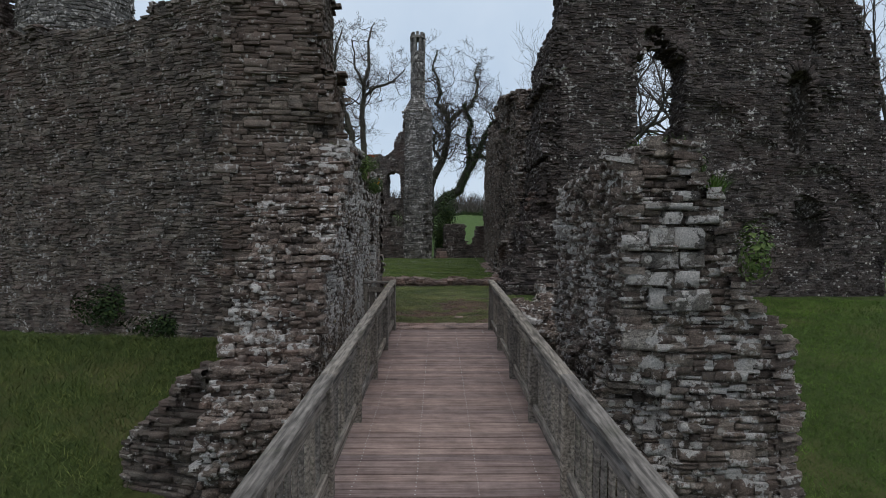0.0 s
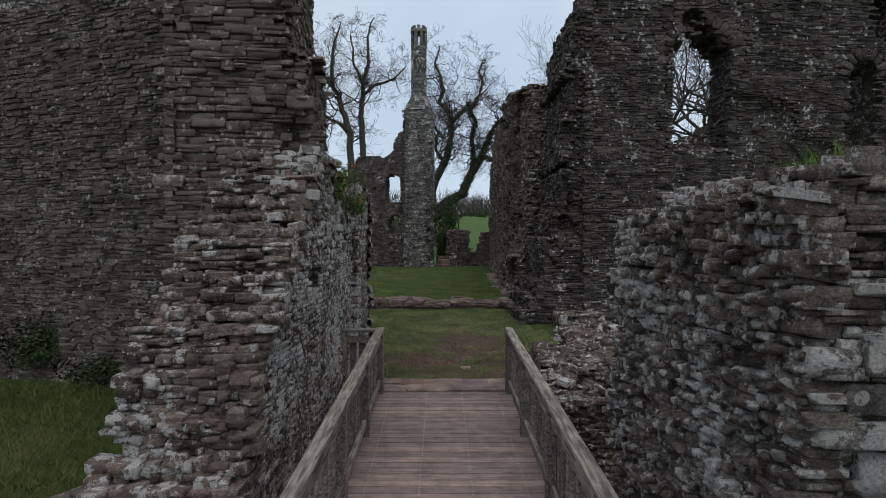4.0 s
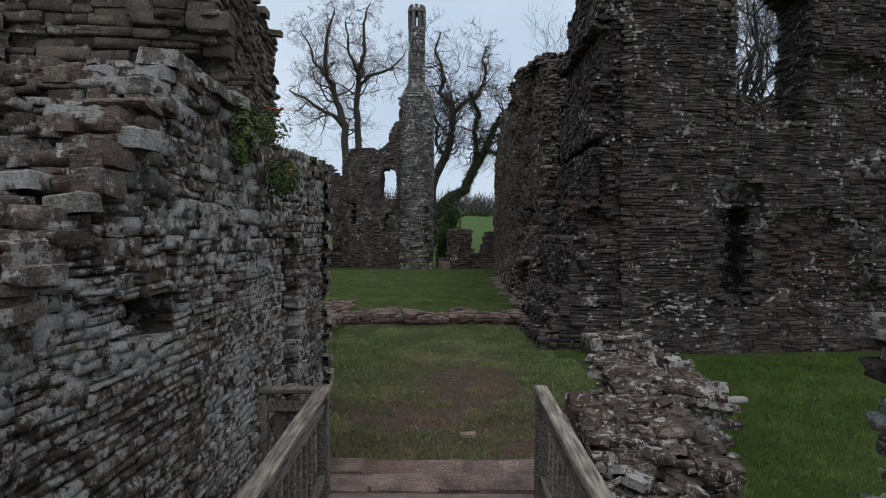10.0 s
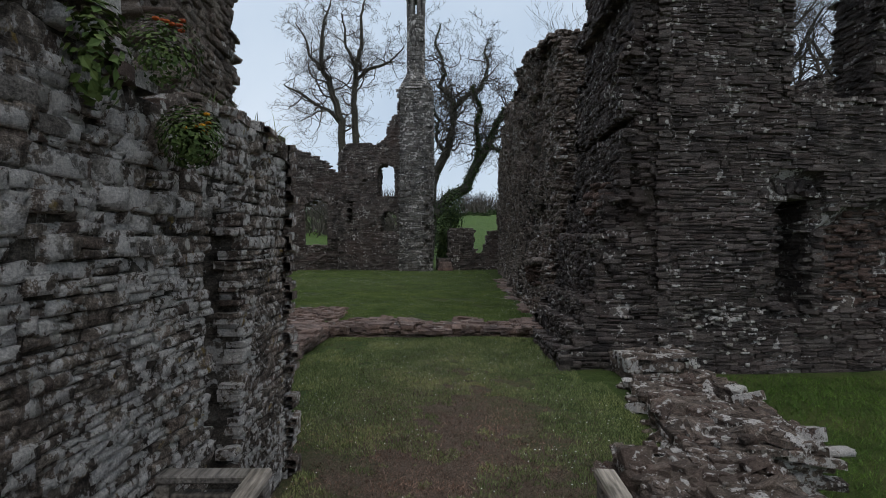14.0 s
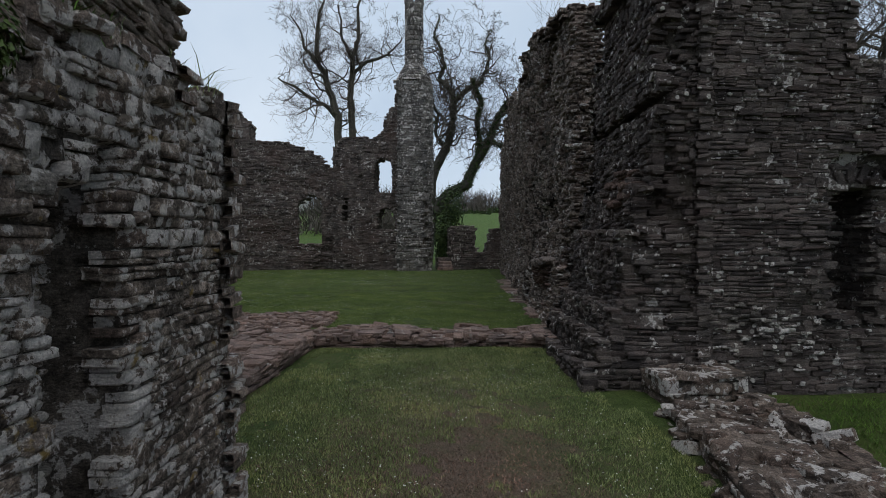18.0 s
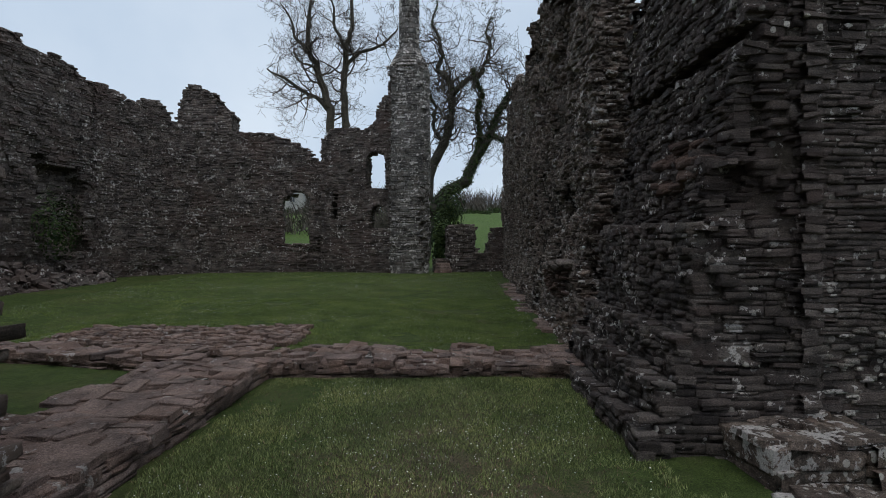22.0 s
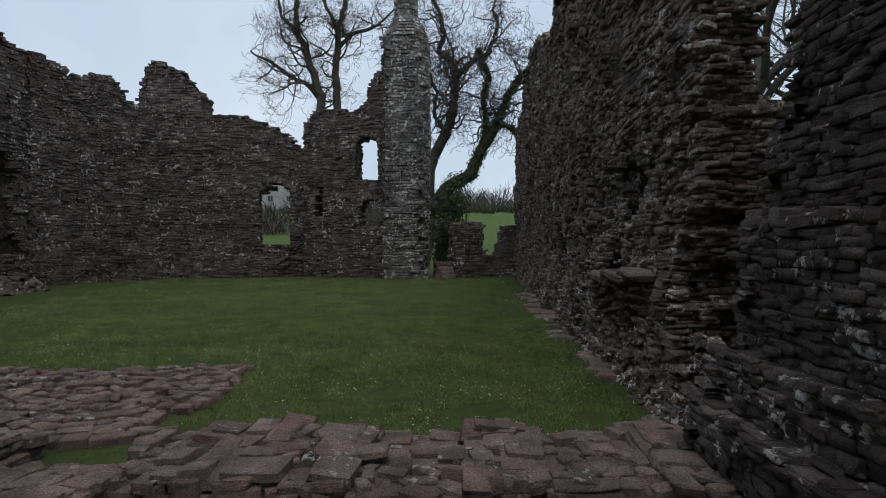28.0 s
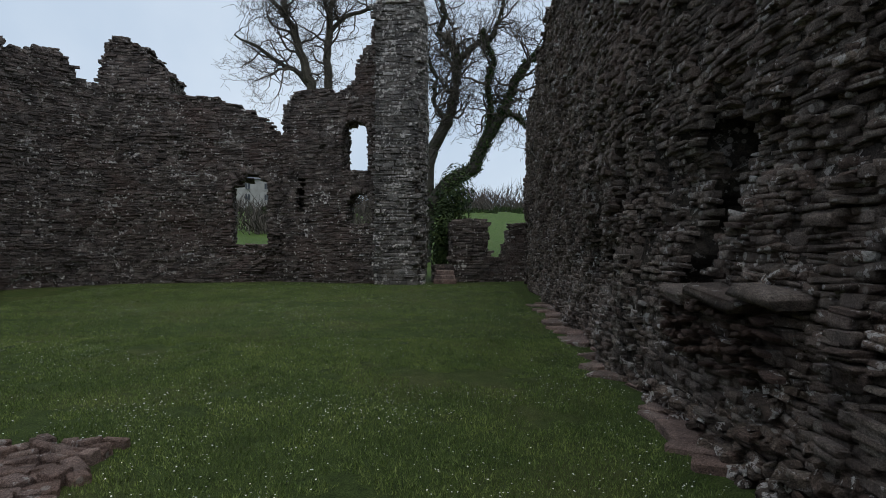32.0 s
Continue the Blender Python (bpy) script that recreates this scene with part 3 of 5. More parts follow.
    def caps(self, laid, c, size, rise):
        """Flat, irregular slabs bedded over the whole top."""
        s0, s1 = size
        u = 0.0
        while u < self.length:
            wu = random.uniform(s0, s1)
            d = random.uniform(-0.1, 0.0)
            while d < self.thick:
                wd = random.uniform(s0, s1)
                uc, dc = u + wu / 2 + random.uniform(-0.05, 0.05), d + wd / 2
                d += wd
                if uc > self.length + 0.1 or dc > self.thick + 0.1:
                    continue
                x, y, tx, ty = along(self.points, min(max(uc, 0), self.length))
                z = self.top(uc) + rise * (0.5 + fbm(uc, dc, 0.9, self.seed + 2)) + random.uniform(-0.04, 0.04)
                rot = random.uniform(-0.6, 0.6)
                ca, sa = math.cos(rot), math.sin(rot)
                ax, ay = tx * ca - ty * sa, tx * sa + ty * ca
                p, q = random.uniform(-0.08, 0.08), random.uniform(-0.08, 0.08)
                laid.lay((x - ty * dc, y + tx * dc, z - 0.05), Vector((ax, ay, p)), Vector((-ay, ax, q)), Vector((-p * ax + q * ay, -p * ay - q * ax, 1)), wu / 2 * random.uniform(0.82, 1.06), wd / 2 * random.uniform(0.8, 1.04), random.uniform(0.035, 0.075))
            u += wu * 0.92


def rubble(owner, count, place, size, mat, near, singles=150):
    """Loose stones lying at all angles."""
    laid = Masonry()
    for _ in range(count):
        x, y, z = place()
        a = random.uniform(0, 2 * math.pi)
        p, q = random.gauss(0, 0.3), random.gauss(0, 0.3)
        s = random.uniform(*size) * random.choice((0.6, 0.8, 1.0, 1.0, 1.3))
        u, v = Vector((math.cos(a), math.sin(a), p)), Vector((-math.sin(a), math.cos(a), q))
        laid.lay((x, y, z), u, v, u.cross(v), s, s * random.uniform(0.45, 0.8), s * random.uniform(0.2, 0.42))
    laid.build(owner, mat, near, singles, "loose_stone")


def arch_stones(wall, u0, u1, z1, pointed, mat, count=9, size=0.28, proud=0.05):
    """Wedge stones round the head of an opening."""
    c, r = (u0 + u1) / 2, (u1 - u0) / 2
    rise = r * (0.6 + pointed)
    laid = Masonry()
    for k in range(count):
        t = math.pi * (k + 0.5) / count
        ex, ez = math.cos(t), math.sin(t)
        uc, zc = c + (r + size * 0.5) * ex, z1 - rise + (rise + size * 0.5) * ez
        x, y, tx, ty = along(wall.points, uc)
        o = wall.out(uc, zc)
        n = Vector((ty, -tx, 0))
        radial = Vector((tx * ex, ty * ex, ez))
        laid.lay(Vector((x, y, zc)) + n * (o + proud - 0.09), radial, n.cross(radial), n, size / 2, math.pi * (r + rise) / 2 / count * 0.52, 0.1)
    laid.build(wall.owner, mat, (c, 0, z1), count, "voussoir")


# ---------------------------------------------------------------- ground
lawn_line = profile([(11, 0.02), (21, 0.1), (26, 0.18), (33, 0.32), (41, 0.46), (46, 0.54), (55, 0.8), (90, 3.4), (150, 9.4), (190, 10.5), (1500, 12)])
moat_right = profile([(-40, -3.0), (5, -2.6), (8, -2.1), (12, -1.15), (16, -0.35), (18.9, -0.05)])
moat_left = profile([(-40, -3.2), (4, -2.8), (8, -2.1), (11, -1.3), (14, -0.62), (16, -0.9), (20, -1.1)])


def ground_z(x, y):
    z = lawn_line(y)
    if y < 22:
        edge = 13.9 + 0.369 * max(0.0, -4.8 - x)
        left = smooth(-2.2, -3.0, x) * smooth(edge + 0.6, edge - 0.2, y)
        right = smooth(2.9, 3.9, x) * smooth(20.5, 18.4, y)
        under = smooth(12.0, 11.2, y)
        side = moat_left(y) if x < 0 else moat_right(y)
        z += (side - z) * max(left, right, under)
    if abs(x) > 30:
        z += 0.02 * (abs(x) - 30) * smooth(30, 60, abs(x))
    return z + 0.035 * fbm(x, y, 0.5, 3) + 0.012 * fbm(x, y, 2.0, 4)


def axis(fine0, fine1, step, far0, far1):
    a = list(np.arange(fine0, fine1 + 1e-6, step))
    lo, hi, s = [], [], step
    v = fine0
    while v > far0:
        s *= 1.35
        v -= s
        lo.append(v)
    s, v = step, fine1
    while v < far1:
        s *= 1.35
        v += s
        hi.append(v)
    return lo[::-1] + a + hi


gx, gy = axis(-14, 14, 0.28, -1500, 1500), axis(2, 44, 0.28, -1200, 1500)
gv = [(x, y, ground_z(x, y)) for y in gy for x in gx]
gw = len(gx)
gf = [(j * gw + i, j * gw + i + 1, (j + 1) * gw + i + 1, (j + 1) * gw + i) for j in range(len(gy) - 1) for i in range(gw - 1)]
me = mesh_of("ground", gv, gf, M_LAWN)
me.materials.append(M_ROUGH)
me.materials.append(M_FIELD)
for p in me.polygons:
    x, y, _ = p.center
    outside = y < 12.3 or (x > 3.3 and y < 18.8) or (x < -3 and y < 14 + 0.369 * max(0, -4.8 - x))
    p.material_index = 2 if y > 48 else 1 if outside else 0
    p.use_smooth = True
ground = tagged(new("ground", me), "mown castle lawn sloping down to rough grassy moat", "ground", kind="structure")


# ---------------------------------------------------------------- gate passage: ruined wall with slot, hole and plants
passage = Wall("gate_passage_wall", "tall broken gate passage wall of thin lichened stones", [(-1.62, 6.3), (-1.6, 11.0), (-1.53, 14.02)], 1.05,
     [(0, -0.4), (0.3, 0.15), (0.9, 0.55), (1.3, 1.15), (1.7, 1.65), (2.3, 2.25), (3.0, 2.8), (3.5, 3.3), (3.9, 3.5), (4.6, 3.5), (5.0, 3.2), (6.2, 3.25), (8.06, 3.3)],
     [(0, -2.9), (4.8, -2.2), (5.6, -0.3), (8.1, -0.1)], M_PASSAGE,
     niches=[(lambda u, z: 3.05 < u < 3.58 and 1.84 < z < 2.07, 0.45), (lambda u, z: 2.74 < u < 3.0 and 2.44 < z < 2.6, 0.3), (lambda u, z: abs(u - 4.27) < 0.09 and abs(z - 2.31) < 0.05, 0.2),
             (lambda u, z: abs(u - 5.1) < 0.08 and abs(z - 2.3) < 0.05, 0.2), (lambda u, z: 5.85 < u < 6.38 and z < 2.74 + 0.1 * math.sin(9 * u), 0.36)],
     amp=0.05, proud=0.022, near=(-1.6, 9.5, 2.0), singles=380, seed=1.0, cell=0.16, edgemat=M_TORN, torn=0.7,
     stone=(0.04, 0.09, 0.07, 0.24), grade=lambda z: 1.0 + 0.7 * smooth(2.1, 2.5, z), relief=lambda z: 0.25 + 1.0 * smooth(1.9, 2.4, z))

# low broken wall in front of it, across the moat's edge
Wall("moat_wall", "low crumbling wall of rough sandstone at the moat", [(-4.9, 8.7), (-3.6, 8.3), (-2.3, 7.75)], 1.1,
     [(0, -1.3), (0.5, -0.9), (0.9, -0.35), (2.0, 0.0), (2.5, 0.5), (2.8, 0.9)], -2.9, M_CURTAIN, near=(-3, 8, 0), singles=260, seed=2.0, amp=0.1, proud=0.07, cell=0.18)

# gatehouse tower beside the passage, torn off at its right side
left_edge = profile([(-1, 2.55), (2.5, 2.5), (3.3, 2.42), (4.5, 2.35), (6, 2.05), (7.5, 1.95), (9.5, 1.6)])
Wall("gatehouse_tower", "tall torn gatehouse tower of thin brown sandstone", [(-4.8, 12.5), (-2.2, 12.75)], 3.0,
     [(0, 9.2), (1.2, 9.6), (2.62, 9.4)], -0.9, M_TOWER, mask=lambda u, z: u < left_edge(z) + 0.16 * fbm(u, z, 1.3, 8), amp=0.09, ragged=0.3,
     bulge=lambda u, z: -0.5 * smooth(1.5, 2.3, u) * smooth(2.6, 3.6, z) * (0.5 + fbm(u, z, 0.9, 5)) + 0.12 * smooth(2, 0, z), near=(-2.4, 12.6, 4.5), singles=300, seed=3.0, proud=0.045,
     stone=(0.05, 0.12, 0.12, 0.46), grade=lambda z: 1.0 + 0.5 * smooth(2.5, 3.5, z))

# curtain wall to the left of the gate
Wall("curtain_wall", "long high curtain wall of coursed brown sandstone", [(-22.0, 20.2), (-13.2, 16.9), (-4.7, 13.75)], 2.0,
     [(0, 7.2), (8, 7.8), (9.4, 7.9), (11, 7.8), (14, 7.55), (15.1, 7.7), (15.5, 7.95), (18.5, 8.1)], -1.6, M_CURTAIN, niches=[(lambda u, z: 7.55 < u < 7.75 and 2.0 < z < 3.1, 0.8)],
     near=(-5.5, 14, 1.5), singles=200, fine=False, seed=4.0, amp=0.04, proud=0.025, stone=(0.06, 0.11, 0.15, 0.45), cell=0.4)

# ---------------------------------------------------------------- pier of masonry right of the bridge
stub = Wall("gate_stub", "freestanding stub of gatehouse masonry with pale faced stones", [(1.75, 5.5), (3.36, 5.5)], 2.85,
     [(0, 2.55), (0.25, 2.8), (0.55, 2.8), (0.8, 2.4), (1.0, 1.95), (1.12, 1.45), (1.35, 1.05), (1.5, 0.8), (1.61, 0.7)], -2.8, M_PALE,
     mask=lambda u, z: True, near=(2.0, 5.6, 1.5), singles=340, seed=5.0, amp=0.12, proud=0.04, ragged=0.2, cell=0.16, edgemat=M_STUB, torn=0.6, edgestone=(0.03, 0.075, 0.05, 0.18),
     bulge=lambda u, z: 0.1 * smooth(1.5, -1.5, z) - 0.25 * smooth(0.6, 0.2, z) * smooth(0.7, 0.1, u) * smooth(-0.6, 0, z), stone=(0.05, 0.12, 0.08, 0.28))

# its pale faced blocks
faced = Masonry()
BLOCKS = [(2.17, 2.45, 2.23, 2.33), (1.94, 2.40, 2.14, 2.21), (2.10, 2.28, 2.01, 2.13), (2.34, 2.64, 2.01, 2.09), (1.71, 1.94, 1.76, 1.91), (1.95, 2.20, 1.76, 1.98), (2.20, 2.50, 1.76, 1.98), (1.89, 2.26, 1.58, 1.74), (2.28, 2.52, 1.58, 1.74), (1.77, 2.20, 1.42, 1.55), (2.22, 2.46, 1.41, 1.56), (2.20, 2.55, 1.17, 1.39), (1.99, 2.15, 1.17, 1.39), (1.72, 2.09, 0.79, 1.00), (2.00, 2.14, 0.32, 0.45)]
for x0, x1, z0, z1 in BLOCKS:
    yc = 5.5 - stub.out((x0 + x1) / 2 - 1.75, (z0 + z1) / 2) - random.uniform(0.0, 0.03)
    faced.lay(((x0 + x1) / 2, yc + 0.05, (z0 + z1) / 2), Vector((1, random.uniform(-0.05, 0.05), random.uniform(-0.05, 0.05))), Vector((0, 0.06, 1)), Vector((0, -1, random.uniform(-0.06, 0.12))), (x1 - x0) / 2 * 1.02, (z1 - z0) / 2 * 1.02, 0.12)
faced.build(stub.owner, M_LICHEN, (2.2, 5.4, 1.2), 150, "faced_block")

# rubble wall from the bridge to the hall
rub1 = Wall("rubble_wall", "low ruined wall with loose lichened rubble on top", [(1.75, 13.95), (1.5, 11.2)], 1.2,
     [(0, 0.22), (1.2, 0.3), (2.1, 0.25), (2.7, 0.0)], -1.5, M_RUBBLE, near=(1.6, 12.5, 0.3), singles=180, seed=6.0, amp=0.1, proud=0.06, back=True, edgestone=(0.04, 0.09, 0.07, 0.2), stone=(0.05, 0.1, 0.08, 0.26))
rub2 = Wall("rubble_wall", "low ruined wall with flat lichened slabs on top", [(2.92, 17.3), (2.55, 14.3)], 1.3,
     [(0, 0.2), (1.5, 0.24), (3.1, 0.26)], -1.0, M_RUBBLE, near=(2.6, 15, 0.3), singles=180, seed=7.0, amp=0.08, proud=0.05, cap=0.1, capsize=(0.14, 0.42), back=True)
Wall("block_plinth", "two squared sandstone blocks on a low plinth", [(3.1, 17.75), (4.25, 17.9)], 0.7, [(0, 0.45), (1.2, 0.45)], -0.2, M_RUBBLE, near=(3.2, 17.8, 0.5), singles=80, seed=7.5,
     stone=(0.2, 0.3, 0.3, 0.6), cell=0.2, ragged=0.05)

# ---------------------------------------------------------------- great hall: gable wall facing the bridge
hall_edge = profile([(-0.5, 0.0), (0.3, 0.05), (1.0, 0.5), (2.2, 0.85), (3.5, 1.15), (6, 1.35), (8.3, 1.5), (9.5, 1.9), (11, 2.6)])
def hall_bulge(u, z):
    return (-0.55 * smooth(1.9, 1.1, u) * smooth(0.8, 2.2, z) * (0.6 + 0.9 * fbm(u, z, 0.8, 2)) + 0.25 * smooth(1.2, 0.0, z) * smooth(2.2, 0.6, u)
            - 0.3 * smooth(0.1, 0.35, fbm(u, z, 0.35, 31)) * smooth(5, 7, u))


gable = Wall("hall_gable_wall", "great hall end wall with tall pointed window opening", [(3.95, 18.68), (15.0, 19.3)], 1.1,
     [(0, 10.8), (2, 11.4), (9.1, 11.6), (9.8, 10.2), (10.2, 9.2), (10.7, 7.6), (11.1, 6.5)], -0.4, M_HALL,
     holes=[arch(2.3, 4.2, 4.95, 8.5, 0.6), arch(2.2, 2.86, 1.1, 3.3, 0.2)],
     niches=[(arch(7.6, 8.5, 4.8, 7.6, 0.5), 0.9), (arch(7.8, 9.0, 1.6, 3.5, 1.0), 0.8), (arch(8.3, 8.8, 8.0, 9.5, 0.6), 0.9), (arch(2.7, 3.4, 8.4, 9.0, 0.3), 0.5), (arch(1.95, 3.1, 0.95, 3.75, 0.3), 0.2),
             (lambda u, z: 3.1 < u < 5.6 + 0.8 * fbm(z, u, 1.2, 61) and 1.0 + 0.2 * fbm(u, z, 1.5, 62) < z < 3.1 + 0.5 * fbm(u, z, 1.1, 63), 0.24)],
     bulge=lambda u, z: hall_bulge(u + 1.93, z), near=(4.5, 18.8, 2.5), singles=340, fine=False, seed=8.0, amp=0.06, proud=0.028, stone=(0.05, 0.1, 0.12, 0.42))
Wall("hall_corner", "torn thick corner of the great hall with exposed core", [(2.1, 18.62), (4.0, 18.62)], 3.75,
     [(0, 10.5), (1.93, 10.9)], -0.4, M_HALL, mask=lambda u, z: u > hall_edge(z) + 0.2 * fbm(u, z, 1.1, 12),
     bulge=hall_bulge, near=(2.4, 18.8, 1.8), singles=500, seed=8.0, amp=0.07, proud=0.04, stone=(0.05, 0.12, 0.12, 0.44), back=True, cell=0.24, torn=0.2, edgestone=(0.05, 0.11, 0.1, 0.32))

# side wall of the hall along the ward, with its broken near end
side = Wall("hall_side_wall", "long rough ward wall with slots and a torn recess", [(3.3, 44.2), (3.05, 36.0), (2.95, 33.0), (2.8, 28.0), (2.9, 24.2)], 1.05,
     [(0, 7.3), (2.6, 7.9), (4.2, 8.5), (6.2, 9.3), (7.7, 9.0), (10.2, 8.2), (12.2, 8.6), (14.8, 9.1), (17.8, 8.4), (20.9, 8.0)], 0.0, M_SIDE,
     niches=[(lambda u, z: abs(u - 16.6 - 0.15 * z) < 0.42 + 0.3 * fbm(z, u, 1.5, 3) and 1.75 < z < 3.7, 0.75), (lambda u, z: abs(u - 14.7) < 0.25 + 0.1 * fbm(z, u, 2.5, 4) and 1.5 < z < 3.9, 0.55),
             (arch(12.3, 12.8, 1.6, 3.6, 0.5), 0.6), (arch(8.0, 8.5, 1.8, 3.8, 0.5), 0.6)],
     mask=lambda u, z: u < 19.95 - 0.04 * max(0, z - 1.0) + 0.2 * fbm(u, z, 1.0, 14),
     bulge=lambda u, z: 0.14 * smooth(1.5, 0.3, z) * (0.7 + 0.5 * fbm(u, z, 0.6, 6)) - (0.34 + 0.12 * fbm(u, z * 2.0, 1.6, 33)) * smooth(1.3, 3.6, z) * smooth(13.5, 17.5, u) - 0.3 * smooth(0.05, 0.3, fbm(u, z * 0.8, 0.5, 17)) * smooth(1.0, 2.0, z) * smooth(9, 13, u) + 0.16 * smooth(0.6, 0.9, math.sin(u * 0.9 + 1.0)) * smooth(7, 11, u) + 0.14 * fbm(u, z * 0.5, 0.8, 27),
     near=(2.65, 25.5, 1.6), singles=340, seed=9.0, amp=0.1, proud=0.06, stone=(0.05, 0.1, 0.1, 0.34), torn=1.0, edgestone=(0.035, 0.09, 0.07, 0.26))
# the cross wall inside, seen through the gap
Wall("hall_inner_wall", "dark inner wall of the roofless great hall", [(4.2, 25.6), (9.5, 26.2), (14.5, 26.8)], 1.0, [(0, 4.3), (2, 4.2), (3.3, 4.6), (5, 6.2), (8, 7.6), (10.4, 7.2)], 0.0, M_HALL, near=(5, 25.6, 3), singles=120, fine=False, seed=9.5,
     stone=(0.08, 0.14, 0.2, 0.5), cell=0.4)

# ---------------------------------------------------------------- low footings across the ward
Wall("cross_footing", "low red sandstone wall footing across the lawn", [(-2.9, 21.68), (2.45, 21.62)], 1.22, [(0, 0.29), (5.3, 0.27)], -0.1, M_RED, near=(0, 21.4, 0.4), singles=120, seed=10.0,
     amp=0.05, proud=0.06, cap=0.08, capsize=(0.12, 0.34), ragged=0.06, cell=0.15, stone=(0.06, 0.14, 0.2, 0.6))
Wall("side_footing", "low red sandstone wall footing with rough slabs", [(-3.1, 14.2), (-2.94, 17.6), (-2.72, 21.75)], 1.48, [(0, 0.3), (7.6, 0.32)], -0.1, M_RED, near=(-3.3, 18, 0.4), singles=220, seed=11.0,
     amp=0.05, proud=0.05, cap=0.1, capsize=(0.14, 0.44), ragged=0.06, cell=0.15, stone=(0.05, 0.12, 0.2, 0.55))


def on_rubble(wall, spread=0.0):
    def place():
        u, d = random.uniform(-0.1, wall.length + 0.1), random.uniform(-0.15 - spread, wall.thick + 0.1 + spread)
        x, y, _ = wall.at(u, 0, d)
        inside = 0 < d < wall.thick
        return x, y, (wall.top(u) + 0.16 * fbm(x, y, 1.1, 70) + random.uniform(-0.05, 0.1)) if inside else max(ground_z(x, y), -1.2) + random.uniform(0, 0.05)
    return place


rubble(rub1.owner, 800, on_rubble(rub1), (0.04, 0.13), M_RUBBLE, (1.6, 12.5, 0.3), 160)
rubble(rub2.owner, 260, on_rubble(rub2), (0.05, 0.15), M_RUBBLE, (2.6, 15, 0.3), 200)
arch_stones(gable, 2.2, 2.86, 3.3, 0.2, M_HALL, 7, 0.32)
arch_stones(gable, 7.6, 8.5, 7.6, 0.5, M_HALL, 9, 0.35)
arch_stones(gable, 2.3, 4.2, 8.5, 0.6, M_HALL, 15, 0.3, 0.03)

# a fresh red scar on the torn corner
scar = Masonry()
for k in range(26):
    zc = random.uniform(2.75, 3.5)
    scar.lay((2.1 + hall_edge(zc) - random.uniform(0.0, 0.12), random.uniform(19.3, 20.4), zc), Vector((0.1, -1, random.uniform(-0.1, 0.1))), Vector((0, 0, 1)), Vector((-1, -0.1, random.uniform(-0.1, 0.3))), random.uniform(0.1, 0.22), random.uniform(0.04, 0.08), 0.14)
scar_owner = [o for o in scene.objects if o.name == "hall_corner"][0]
scar.build(scar_owner, M_RED_CORE, (3, 19.8, 3), 30, "red_stone")
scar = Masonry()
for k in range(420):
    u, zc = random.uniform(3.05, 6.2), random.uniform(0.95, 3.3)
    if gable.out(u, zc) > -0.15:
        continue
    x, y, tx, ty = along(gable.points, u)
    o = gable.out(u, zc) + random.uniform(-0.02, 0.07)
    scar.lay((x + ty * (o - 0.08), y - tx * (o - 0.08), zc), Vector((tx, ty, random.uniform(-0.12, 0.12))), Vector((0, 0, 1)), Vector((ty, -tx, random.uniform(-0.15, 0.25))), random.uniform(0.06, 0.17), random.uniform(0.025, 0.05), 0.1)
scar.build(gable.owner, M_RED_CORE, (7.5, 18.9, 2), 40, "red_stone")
crusted = Masonry()
for k in range(70):
    u, zc = random.gauss(1.0, 0.55), abs(random.gauss(0.85, 0.3))
    if u < 0.05 or u > 2.2:
        continue
    x, y, tx, ty = along(gable.points, u)
    o = gable.out(u, zc) + 0.02
    crusted.lay((x + ty * (o - 0.06), y - tx * (o - 0.06), zc), Vector((tx, ty, random.uniform(-0.05, 0.05))), Vector((0, 0, 1)), Vector((ty, -tx, random.uniform(-0.1, 0.2))), random.uniform(0.04, 0.1), random.uniform(0.018, 0.035), 0.08)
crusted.build(gable.owner, M_LICHEN, (4.8, 18.7, 1), 40, "crusted_stone")

# loose stones and red core at the torn foot of the ward wall, under an overhanging slab
side_owner = [o for o in scene.objects if o.name == "hall_side_wall"][0]


def wall_foot():
    y, z = random.uniform(23.2, 29.5), random.random() ** 1.6 * 1.2
    return 2.66 + 0.3 * z + 0.12 * fbm(y, z, 1.0, 44) + random.uniform(-0.04, 0.06), y, z


rubble(side_owner, 1100, wall_foot, (0.035, 0.12), M_RUBBLE, (2.4, 26.5, 0.4), 60)
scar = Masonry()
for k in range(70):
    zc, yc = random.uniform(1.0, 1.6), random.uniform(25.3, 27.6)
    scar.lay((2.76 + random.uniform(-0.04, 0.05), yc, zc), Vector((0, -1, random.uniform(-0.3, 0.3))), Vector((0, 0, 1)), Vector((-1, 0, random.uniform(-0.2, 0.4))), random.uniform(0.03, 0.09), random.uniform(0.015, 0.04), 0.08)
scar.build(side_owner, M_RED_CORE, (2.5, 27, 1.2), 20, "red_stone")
core_face = Masonry()
for k in range(520):
    u, zc = random.uniform(17.4, 20.0), random.uniform(1.0, 6.5)
    x, y, tx, ty = along(side.points, u)
    o = side.out(u, zc) + random.uniform(-0.03, 0.05)
    core_face.lay((x + ty * (o - 0.08), y - tx * (o - 0.08), zc), Vector((tx, ty, random.uniform(-0.2, 0.2))), Vector((0, 0, 1)), Vector((ty, -tx + random.uniform(-0.3, 0.3), random.uniform(-0.2, 0.35))), random.uniform(0.04, 0.12), random.uniform(0.018, 0.045), 0.1)
core_face.build(side_owner, M_TORN, (2.8, 24.8, 2), 60, "core_stone")
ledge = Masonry()
